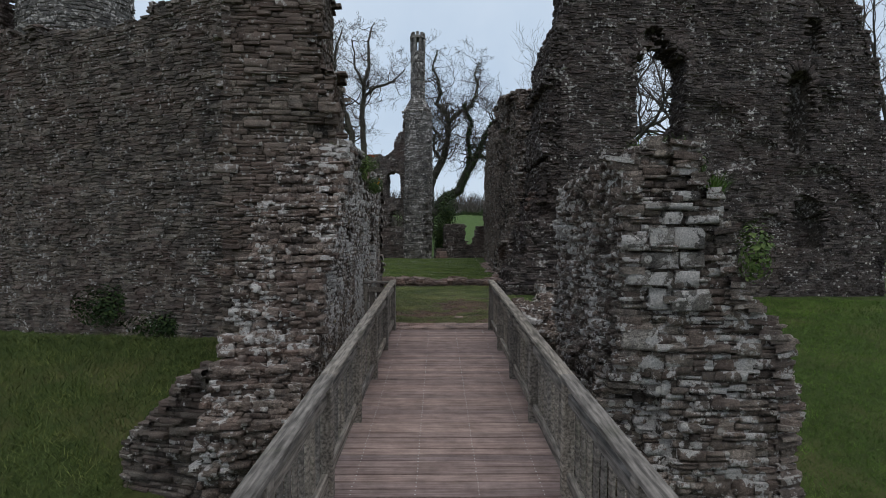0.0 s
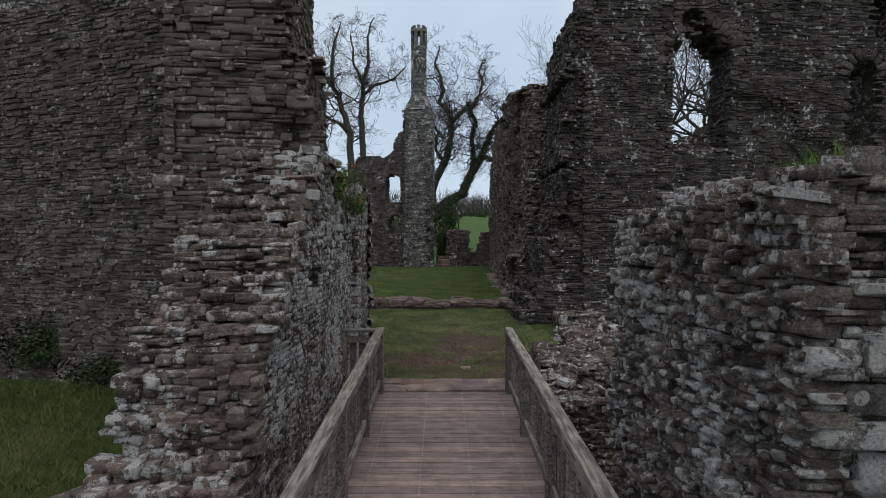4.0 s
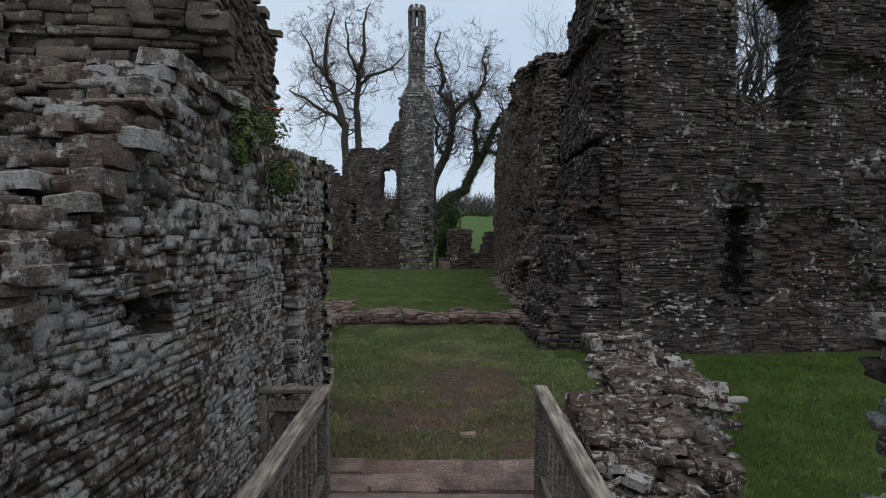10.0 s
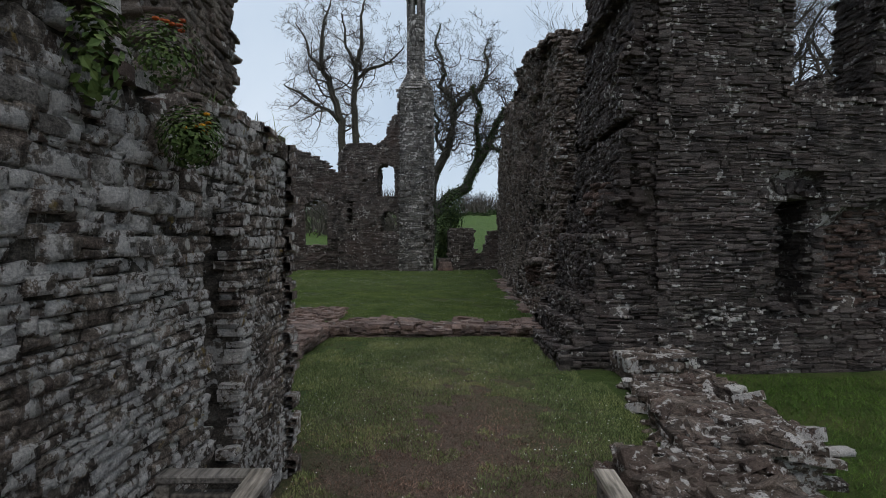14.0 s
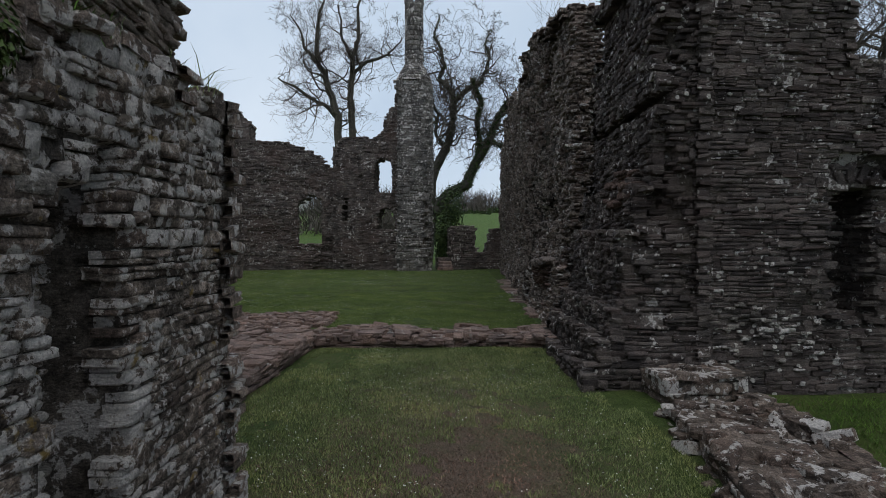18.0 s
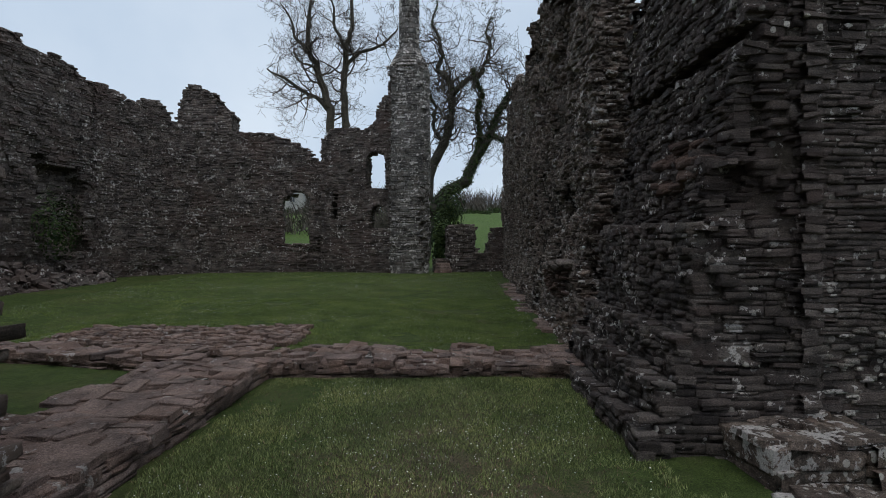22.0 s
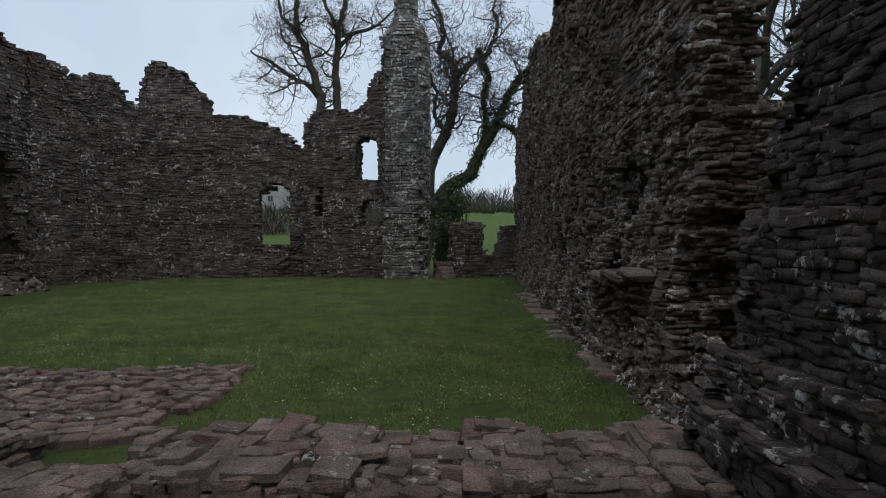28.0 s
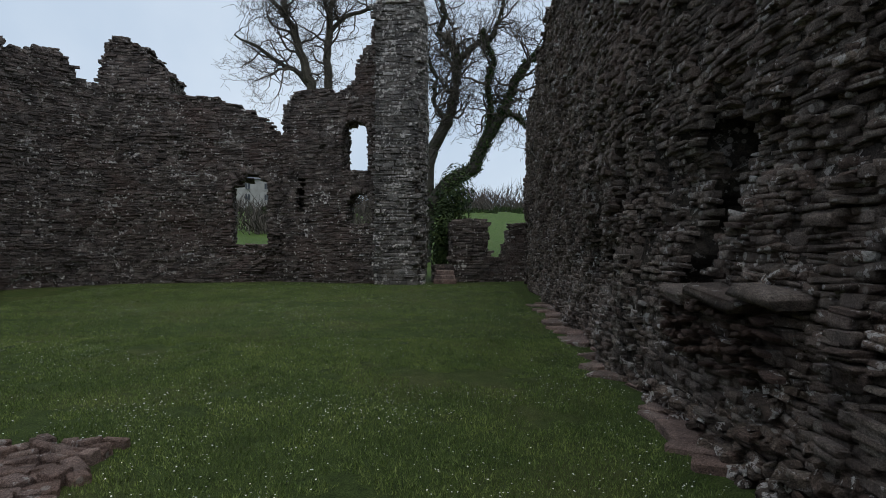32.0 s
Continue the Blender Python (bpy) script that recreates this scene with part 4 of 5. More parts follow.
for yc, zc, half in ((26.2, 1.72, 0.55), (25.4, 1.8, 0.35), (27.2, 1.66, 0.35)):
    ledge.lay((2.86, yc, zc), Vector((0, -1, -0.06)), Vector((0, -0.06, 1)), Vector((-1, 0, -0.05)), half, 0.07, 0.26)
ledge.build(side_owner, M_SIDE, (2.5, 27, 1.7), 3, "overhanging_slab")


def rubble_bank():
    x, y = random.uniform(2.45, 3.5), random.uniform(22.2, 24.0)
    return x + 0.1 * fbm(y, 1, 1.0, 45), y, 0.12 + random.random() * min(0.55, 0.6 * (x - 2.4))


rubble(side_owner, 600, rubble_bank, (0.04, 0.12), M_RUBBLE, (2.6, 24.4, 0.4), 30)

# pale stones along the upper courses of the passage wall
pale_top = Masonry()
zc = 2.35
while zc < 3.45:
    h = random.uniform(0.07, 0.14)
    u = 2.6 + random.uniform(0, 0.2)
    while u < 6.0:
        w = random.uniform(0.1, 0.32)
        if random.random() < 0.5 and zc < passage.top(u) - 0.02 and fbm(u, zc, 1.1, 77) > -0.12:
            x, y, tx, ty = along(passage.points, u + w / 2)
            o = passage.out(u + w / 2, zc) + random.uniform(-0.02, 0.025)
            pale_top.lay((x + ty * o - ty * 0.06, y - tx * o + tx * 0.06, zc), Vector((tx, ty, random.uniform(-0.08, 0.08))), Vector((0, 0, 1)), Vector((ty, -tx, random.uniform(-0.1, 0.2))), w / 2, h / 2, 0.085)
        u += w + 0.02
    zc += h + 0.01
for k in range(46):
    u = random.uniform(2.6, 5.3)
    w, d = random.uniform(0.09, 0.22), random.uniform(0.0, 0.5)
    x, y, tx, ty = along(passage.points, u)
    pale_top.lay((x - ty * d, y + tx * d, passage.top(u) + random.uniform(-0.05, 0.05) - 0.1 * fbm(u, d, 2.0, 78)), Vector((tx, ty, random.uniform(-0.15, 0.15))), Vector((-ty, tx, random.uniform(-0.1, 0.1))), Vector((random.uniform(-0.15, 0.15), 0, 1)), w, w * random.uniform(0.5, 0.9), random.uniform(0.03, 0.06))
pale_top.build(passage.owner, M_LICHEN, (-1.6, 9.8, 3), 60, "pale_stone")


def scatter_slabs(name, label, inside, x0, x1, y0, y1, size, mat, lift=0.06, category="paving", near=(0, 20, 0), singles=200, kind="", jumble=1.0):
    """Flat slabs bedded in the grass inside a plan shape."""
    owner = thing(name, label, category, kind=kind)
    laid = Masonry()
    y = y0
    while y < y1:
        wy = random.uniform(*size)
        x = x0 + random.uniform(-0.2, 0)
        while x < x1:
            wx = random.uniform(*size) * 1.25
            cx, cy = x + wx / 2, y + wy / 2 + random.uniform(-0.06, 0.06)
            x += wx
            if not inside(cx, cy):
                continue
            rot = random.uniform(-0.7, 0.7)
            p, q = random.uniform(-0.09, 0.09) * jumble, random.uniform(-0.09, 0.09) * jumble
            wx, wy2 = wx * random.uniform(0.8, 1.15), wy * random.uniform(0.7, 1.2)
            a, b = Vector((math.cos(rot), math.sin(rot), p)), Vector((-math.sin(rot), math.cos(rot), q))
            laid.lay((cx, cy, ground_z(cx, cy) + lift - 0.08 + random.uniform(-0.03, 0.03) * jumble), a, b, a.cross(b), wx / 2 * 1.05, wy2 / 2 * 1.05, 0.09)
        y += wy * 0.95
    laid.build(owner, mat, near, singles, "slab")
    return owner


scatter_slabs("slab_patch", "patch of broken red sandstone slabs in the lawn", lambda x, y: 23.95 < y < 26.2 - 0.2 * smooth(-4.8, -5.8, x) + 0.15 * fbm(x, y, 0.9, 66) and -8.2 < x < -3.1 + 0.12 * fbm(y, x, 1.4, 67),
              -8.4, -2.9, 23.9, 26.4, (0.08, 0.24), M_RED, 0.1, near=(-3.5, 24.5, 0), singles=240, jumble=1.4)
scatter_slabs("slab_strip", "strip of low sunken slabs beside the footing corner", lambda x, y: fbm(x, y, 0.8, 68) > -0.5 and x < -2.9 - 0.4 * (y - 23.0),
              -6.4, -2.9, 23.0, 24.0, (0.14, 0.36), M_RED, 0.09, near=(-3.6, 23.4, 0), singles=90)
Wall("thin_footing", "narrow red sandstone footing at lawn level", [(-10.5, 23.35), (-4.3, 21.85)], 0.85, [(0, 0.2), (6.3, 0.28)], -0.1, M_RED, near=(-5, 21.8, 0.3), singles=90, seed=11.5,
     cap=0.08, capsize=(0.25, 0.6), ragged=0.04, cell=0.15)
scatter_slabs("wall_ledge", "row of red sandstone slabs along the wall foot", lambda x, y: 2.48 + 0.4 * fbm(x, y, 0.8, 40) - 0.25 * smooth(1.5, 0, abs(y - 32.5)) < x < 3.2, 1.9, 3.0, 25.6, 37.5, (0.25, 0.7), M_RED, 0.05, "ledge", (2.3, 31, 0.3), 90)
threshold_row = thing("threshold", "worn pink sandstone slabs at the bridge end", "threshold")
flags = Masonry()
for y, h, cuts in ((11.86, 0.19, (-1.15, -0.62, 0.05, 0.42, 1.08)), (12.22, 0.17, (-1.2, -0.75, -0.2, 0.3, 0.66, 1.06))):
    for x0, x1 in zip(cuts, cuts[1:]):
        flags.lay(((x0 + x1) / 2, y + random.uniform(-0.02, 0.02), 0.012 + random.uniform(-0.006, 0.004)), Vector((1, random.uniform(-0.05, 0.05), random.uniform(-0.012, 0.012))), Vector((0, 1, 0.01)), Vector((0, 0, 1)), (x1 - x0) / 2 * 1.08, h * 1.1, 0.05)
flags.build(threshold_row, M_FLAG, (0, 12, 0), 40, "slab")

loose = thing("loose_stone", "single flat pale stone lying on the trodden path", "stone")
one = Masonry()
one.lay((0.37, 13.1, ground_z(0.37, 13.1) + 0.02), Vector((1, 0.2, 0)), Vector((-0.2, 1, 0)), Vector((0, 0, 1)), 0.1, 0.06, 0.028)
one.build(loose, M_FLAG, (0, 13, 0), 1, "stone")

# ---------------------------------------------------------------- ward walls beyond the lawn
west = Wall("ward_wall_west", "ivy-stained ward wall with dark broken window recesses", [(-18.2, 27.0), (-16.68, 39.75)], 1.6, [(0, 10.8), (8, 10.4), (10.5, 10.3), (12.7, 9.7)], 0.2, M_WARD,
     niches=[(lambda u, z: abs(u - 10.8) < 1.2 + 0.6 * fbm(u, z, 0.9, 71) and 1.7 < z < 5.6 + 0.7 * fbm(z, u, 0.8, 72), 0.7), (arch(6.0, 7.4, 4.2, 5.8, 0.4), 0.8), (lambda u, z: abs(u - 6.6) < 0.7 + 0.4 * fbm(u, z, 1.1, 73) and 0.9 < z < 3.0, 0.6)],
     near=(-16, 37, 2), singles=90, fine=False, seed=12.0, amp=0.15, proud=0.04, cell=0.4, stone=(0.09, 0.15, 0.2, 0.5))
rubble(west.owner, 420, lambda: ((lambda u, q: (-18.2 + 0.119 * u + 0.25 + q, 27.0 + u * 0.993, 0.3 + random.random() * 0.75 * (1.6 - q)))(random.uniform(5.5, 11.5), random.random() * 1.5)), (0.1, 0.28), M_WARD, (-16.3, 37, 0.6), 60)
north = Wall("ward_wall_north", "curving ward wall of red-brown stone with arched opening", [(-16.68, 39.75), (-15.53, 41.63), (-13.55, 43.61), (-6.88, 44.91)], 1.0,
     [(0, 10.0), (0.6, 9.7), (1.0, 9.55), (1.32, 9.4), (1.42, 9.1), (1.75, 9.2), (1.85, 9.4), (2.8, 9.55), (3.25, 9.3), (3.57, 8.72), (4.5, 8.45), (7.3, 8.25), (8.7, 8.2), (9.8, 7.9), (10.4, 7.62), (11.0, 7.1), (11.85, 6.6)], 0.2, M_WARD,
     holes=[arch(9.5, 11.08, 2.1, 5.1, 0.35), lambda u, z: 9.62 < u < 9.95 + 0.25 * fbm(z, u, 2.0, 9) and 1.9 < z < 2.5], near=(-8, 44.4, 2), singles=300, fine=False, seed=13.0, amp=0.1, cell=0.26, stone=(0.065, 0.125, 0.14, 0.46), ragged=0.1,
     niches=[(lambda u, z: abs(u - 2.3) < 0.2 and abs(z - 2.5) < 0.12, 0.3), (lambda u, z: abs(u - 7.6) < 0.22 and abs(z - 5.75) < 0.16, 0.12)],
     bulge=lambda u, z: -0.2 * smooth(0.02, 0.22, fbm(u, z, 0.35, 21)) * smooth(3.4, 2.5, z) + 0.05 * smooth(8.1, 8.3, z))
Wall("stair_turret", "ruined stair turret rising behind the ward wall", [(-15.74, 46.11), (-12.82, 46.52)], 2.0,
     [(0, 9.6), (0.16, 10.4), (0.36, 11.2), (0.6, 11.45), (0.95, 11.5), (1.15, 11.3), (1.65, 11.15), (1.98, 10.95), (2.04, 10.3), (2.6, 10.2), (2.95, 9.7), (3.0, 8.9)], 4.0, M_WARD, near=(-14, 46, 10), singles=80, fine=False, seed=14.0, stone=(0.1, 0.16, 0.2, 0.5),
     holes=[lambda u, z: abs(u - 1.95) < 0.13 and 8.85 < z < 9.15], cell=0.15, ragged=0.06)
chamber = Wall("chamber_wall", "tall chamber wall with arched window openings", [(-6.93, 44.65), (-2.92, 43.92)], 0.9,
     [(0, 7.3), (0.1, 8.1), (0.5, 8.5), (1.03, 8.66), (1.68, 8.5), (2.46, 8.42), (2.84, 8.6), (3.2, 8.95), (3.35, 9.7), (3.6, 10.15), (3.9, 10.4), (4.02, 11.3)], 0.2, M_WARD,
     holes=[arch(2.47, 3.82, 5.05, 7.32, 0.25), arch(2.8, 3.88, 2.85, 4.34, 0.3)], niches=[(lambda u, z: 0.64 < u < 0.9 and 3.5 < z < 4.85, 0.6), (lambda u, z: abs(u - 1.68) < 0.1 and abs(z - 6.2) < 0.11, 0.3)],
     near=(-4, 44, 3), singles=300, fine=False, seed=15.0, amp=0.06, cell=0.17, stone=(0.065, 0.115, 0.14, 0.4), ragged=0.1)
chimney = Wall("chimney_tower", "tall tapering chimney tower of pale lichened ashlar", [(-3.2, 45.1), (-2.93, 43.45), (-1.3, 43.25), (-0.88, 43.75), (-0.8, 45.4)], 0.9,
               [(0, 11.8), (6.5, 11.8)], 0.2, M_CHIMNEY, near=(-1.5, 43, 3), singles=300, fine=False, seed=16.0, amp=0.03, ragged=0.03, proud=0.03, cell=0.3, ends=False, stone=(0.09, 0.19, 0.16, 0.42),
               bulge=lambda u, z: -0.006 * z - 0.14 * smooth(3.2, 3.4, u) * smooth(5.4, 5.0, z) * (0.4 + (fbm(u, z, 2.0, 3) > 0)))


arch_stones(north, 9.5, 11.08, 5.1, 0.35, M_WARD, 11, 0.3)
arch_stones(chamber, 2.63, 3.66, 7.2, 0.25, M_WARD, 9, 0.26)
arch_stones(chamber, 2.89, 3.78, 4.25, 0.3, M_WARD, 7, 0.24)


def octagon_ring(owner, name, r0, z0, r1, z1, at, mat, label=""):
    bm = bmesh.new()
    a = [(math.pi / 8 + k * math.pi / 4) for k in range(8)]
    lo = [bm.verts.new((at[0] + r0 * math.cos(k), at[1] + r0 * math.sin(k), z0)) for k in a]
    hi = [bm.verts.new((at[0] + r1 * math.cos(k), at[1] + r1 * math.sin(k), z1)) for k in a]
    for k in range(8):
        bm.faces.new((lo[k], lo[(k + 1) % 8], hi[(k + 1) % 8], hi[k]))
    bm.faces.new(lo[::-1])
    bm.faces.new(hi)
    bmesh.ops.bevel(bm, geom=list(bm.edges), offset=0.012, segments=1, affect="EDGES")
    return part(name, bm, mat, owner, label)


SHAFT = (-1.98, 44.35)
own = chimney.owner
octagon_ring(own, "string_course", 1.16, 11.78, 1.14, 11.92, SHAFT, M_CHIMNEY)
octagon_ring(own, "spire_core", 1.03, 11.92, 0.58, 12.8, SHAFT, M_CORE)
octagon_ring(own, "shaft_core", 0.53, 12.75, 0.53, 16.35, SHAFT, M_CORE)
ashlar = Masonry()


def octagon_course(z0, h, r0, r1):
    """One course of dressed stones round the eight sides."""
    for k in range(8):
        a = k * math.pi / 4
        rm = (r0 + r1) / 2
        side = 2 * rm * math.tan(math.pi / 8)
        n = Vector((math.cos(a), math.sin(a), (r0 - r1) / h)).normalized()
        t = Vector((-math.sin(a), math.cos(a), 0))
        cut = random.uniform(0.3, 0.7) if side > 0.34 else 1.0
        for lo, hi in ((0, cut), (cut, 1.0)) if cut < 1 else ((0, 1.0),):
            c = Vector((SHAFT[0], SHAFT[1], z0 + h / 2)) + Vector((math.cos(a), math.sin(a), 0)) * (rm - 0.06 + random.uniform(0, 0.012)) + t * side * ((lo + hi) / 2 - 0.5)
            ashlar.lay(c, t, n.cross(t), n, side * (hi - lo) / 2 - 0.004, h / 2 - 0.004, 0.06)


z = 11.92
while z < 12.7:
    h = 0.17
    f0, f1 = (z - 11.92) / 0.85, (z + h - 11.92) / 0.85
    octagon_course(z, h, 1.06 - 0.46 * f0, 1.06 - 0.46 * f1)
    z += h
octagon_ring(own, "string_course", 0.66, 12.75, 0.64, 12.87, SHAFT, M_CHIMNEY)
z = 12.87
while z < 16.25:
    h = random.uniform(0.2, 0.32)
    octagon_course(z, h, 0.55, 0.55)
    z += h
ashlar.build(own, M_CHIMNEY, (-2, 43.5, 13), 300, "ashlar_block")
octagon_ring(own, "string_course", 0.6, z, 0.6, z + 0.1, SHAFT, M_CHIMNEY)
top0 = z + 0.1
for k in range(8):
    a = math.pi / 8 + k * math.pi / 4
    bm = box(bmesh.new(), (0.2, 0.2, 1.0), pose(SHAFT[0] + 0.5 * math.cos(a), SHAFT[1] + 0.5 * math.sin(a), top0 + 0.5, 0, 0, math.degrees(a)), 0.02)
    part("lantern_pier", bm, M_CHIMNEY, own)
octagon_ring(own, "lantern_ring", 0.66, top0 + 1.0, 0.64, top0 + 1.2, SHAFT, M_CHIMNEY)
for k in range(8):
    a = k * math.pi / 4
    bm = box(bmesh.new(), (0.16, 0.26, 0.3), pose(SHAFT[0] + 0.48 * math.cos(a), SHAFT[1] + 0.48 * math.sin(a), top0 + 1.32, 0, 0, math.degrees(a)), 0.03)
    part("merlon", bm, M_CHIMNEY, own)

Wall("low_garden_wall", "low broken wall with an upright stump beside steps", [(-0.52, 44.54), (3.75, 45.22)], 0.9,
     [(0, 1.15), (0.68, 1.2), (0.74, 2.95), (1.04, 3.12), (2.06, 3.14), (2.24, 2.9), (2.2, 1.9), (2.45, 1.48), (3.09, 1.48), (3.17, 1.95), (3.35, 2.68), (3.48, 2.99), (4.3, 3.07)], 0.3, M_WARD, near=(1, 44.8, 2), singles=200, fine=False, seed=17.0, cell=0.15,
     stone=(0.08, 0.15, 0.18, 0.45), ragged=0.08)
steps = thing("stone_steps", "three worn red sandstone steps beside the chimney", "steps", (-0.1, 44.05, ground_z(-0.1, 44.05)))
for k in range(3):
    part("step", box(bmesh.new(), (0.95 - 0.1 * k, 0.34, 0.2), pose(0, 0.14 * k, 0.08 + 0.18 * k, 0, 0, 2 * k - 2), 0.03), M_RED, steps)


def round_points(cx, cy, r, a0, a1, count):
    return [(cx + r * math.cos(radians(a0 + (a1 - a0) * k / count)), cy + r * math.sin(radians(a0 + (a1 - a0) * k / count))) for k in range(count + 1)]


Wall("corner_tower", "round corner tower rising far behind the curtain wall", round_points(-17.9, 28.2, 2.6, 180, 360, 10), 1.0, [(0, 15.0), (8.2, 15.2)], 4.0, M_CHIMNEY, near=(-17, 26, 13), singles=80, fine=False, seed=18.0,
     cell=0.4, stone=(0.1, 0.18, 0.2, 0.5))
Wall("broken_parapet", "broken piece of parapet on the far tower", [(-22.6, 27.2), (-21.0, 27.0)], 0.8, [(0, 14.6), (1.1, 14.2), (1.4, 13.2), (1.6, 12.4)], 4.0, M_WARD, near=(-21, 27, 13), singles=60, fine=False, seed=19.0, stone=(0.1, 0.18, 0.2, 0.5))

# ---------------------------------------------------------------- footbridge
bridge = thing("footbridge", "wooden footbridge with red-brown deck boards and grey oak railings", "bridge")
bridge.matrix_basis = pose(-0.015, 11.65, 0.03, math.degrees(0.046), 0, 0.46)
deck_len = 15.4
board = bmesh.new()
box(board, (2.3, 0.128, 0.04), None, 0.005)
deck_me = bpy.data.meshes.new("deck_board")
board.to_mesh(deck_me)
board.free()
deck_me.materials.append(M_DECK)
for k in range(int(deck_len / 0.142)):
    ob = new("deck_board", deck_me)
    ob.parent = bridge
    ob.matrix_basis = pose(random.uniform(-0.006, 0.006), -0.07 - 0.142 * k, -0.02 + random.uniform(-0.003, 0.002), random.uniform(-0.5, 0.5), random.uniform(-0.12, 0.12), random.uniform(-0.15, 0.15))
bm = bmesh.new()
for k in range(int(deck_len / 0.142)):
    for x in (-0.82, -0.27, 0.27, 0.82):
        for dy in (-0.035, 0.035):
            bmesh.ops.create_circle(bm, cap_ends=True, segments=6, radius=0.0065, matrix=pose(x + random.uniform(-0.004, 0.004), -0.07 - 0.142 * k + dy, 0.0035))
part("screws", bm, M_STEEL, bridge)["kind"] = "stuff"
for x in (-0.8, 0.0, 0.8):
    part("beam", box(bmesh.new(), (0.2, deck_len, 0.3), pose(x, -deck_len / 2, -0.2), 0.01), M_RAIL, bridge)


def railing(side):
    r = thing("railing", "weathered grey oak railing with mossy posts and boarded sides", "railing", group="bridge railings")
    r.matrix_basis = bridge.matrix_basis.copy()
    x = side * 1.0
    count = 9
    for k in range(count):
        y = -0.06 - 1.72 * k
        part("post", box(bmesh.new(), (0.1, 0.1, 1.06), pose(x, y, 0.44, random.uniform(-0.4, 0.4), random.uniform(-0.4, 0.4), 0), 0.01), M_RAIL, r)
    for k in range(5):
        y0, y1 = -3.44 * k + (0.0 if k else 0.03), max(-3.44 * (k + 1), -deck_len)
        bm = box(bmesh.new(), (0.128, y0 - y1 - 0.006, 0.055), pose(x + 0.005 * side, (y0 + y1) / 2, 0.995, 0, side * 4, 0), 0.012)
        part("handrail", bm, M_RAIL, r)
    for k in range(count - 1):
        y0, y1 = -0.06 - 1.72 * k - 0.05, -0.06 - 1.72 * (k + 1) + 0.05
        c, d = (y0 + y1) / 2, y0 - y1
        part("upper_rail", box(bmesh.new(), (0.05, d, 0.09), pose(x + side * 0.01, c, 0.84, 0, 0, 0), 0.008), M_RAIL, r)
        part("lower_rail", box(bmesh.new(), (0.05, d, 0.1), pose(x + side * 0.01, c, 0.17, 0, 0, 0), 0.008), M_RAIL, r)
        for j in range(9):
            y = y0 - d * (j + 0.5) / 9
            part("baluster", box(bmesh.new(), (0.03, 0.06, 0.78), pose(x + side * 0.05, y, 0.5, random.uniform(-0.6, 0.6), 0, 0), 0.004), M_RAIL, r)
    return r


railing(-1)
railing(1)
ret = thing("railing", "short grey oak return rail against the passage wall", "railing", (-1.05, 11.62, 0.0), "bridge railings")
part("handrail", box(bmesh.new(), (0.72, 0.13, 0.05), pose(-0.36, 0, 1.0, 0, 0, 1), 0.01), M_RAIL, ret)
part("upper_rail", box(bmesh.new(), (0.66, 0.05, 0.1), pose(-0.35, 0, 0.85), 0.008), M_RAIL, ret)
part("lower_rail", box(bmesh.new(), (0.66, 0.05, 0.1), pose(-0.35, 0, 0.2), 0.008), M_RAIL, ret)
part("post", box(bmesh.new(), (0.1, 0.1, 1.1), pose(-0.55, 0, 0.42), 0.01), M_RAIL, ret)
for k in range(3):
    part("board", box(bmesh.new(), (0.1, 0.03, 0.8), pose(-0.12 - 0.14 * k, 0.04, 0.5), 0.005), M_RAIL, ret)


# ---------------------------------------------------------------- trees
def tubes(lines):
    """Tapered round limbs from lists of (place, radius)."""
    verts, faces = [], []
    for pts, sides in lines:
        start = len(verts)
        up = Vector((0.31, 0.17, 0.93))
        for k, (p, r) in enumerate(pts):
            d = (pts[min(k + 1, len(pts) - 1)][0] - pts[max(k - 1, 0)][0])
            if d.length < 1e-6:
                d = Vector((0, 0, 1))
            a = d.cross(up)
            if a.length < 1e-3:
                a = d.cross(Vector((1, 0, 0)))
            a.normalize()
            b = d.cross(a).normalized()
            for s in range(sides):
                t = 2 * math.pi * s / sides
                verts.append(p + a * (r * math.cos(t)) + b * (r * math.sin(t)))
        for k in range(len(pts) - 1):
            for s in range(sides):
                i, j = start + k * sides + s, start + k * sides + (s + 1) % sides
                faces.append((i, j, j + sides, i + sides))
    return [tuple(v) for v in verts], faces


SEGS, KIDS, TUBE = (10, 10, 8, 6, 4, 3), (4, 5, 5, 4, 3, 0), (10, 8, 5, 3, 3, 3)
SHRINK = ((0.6, 0.9), (0.62, 0.85), (0.5, 0.7), (0.45, 0.65), (0.4, 0.6))
REACH = ((0.75, 1.15), (0.5, 0.75), (0.45, 0.7), (0.5, 0.75), (0.5, 0.8))


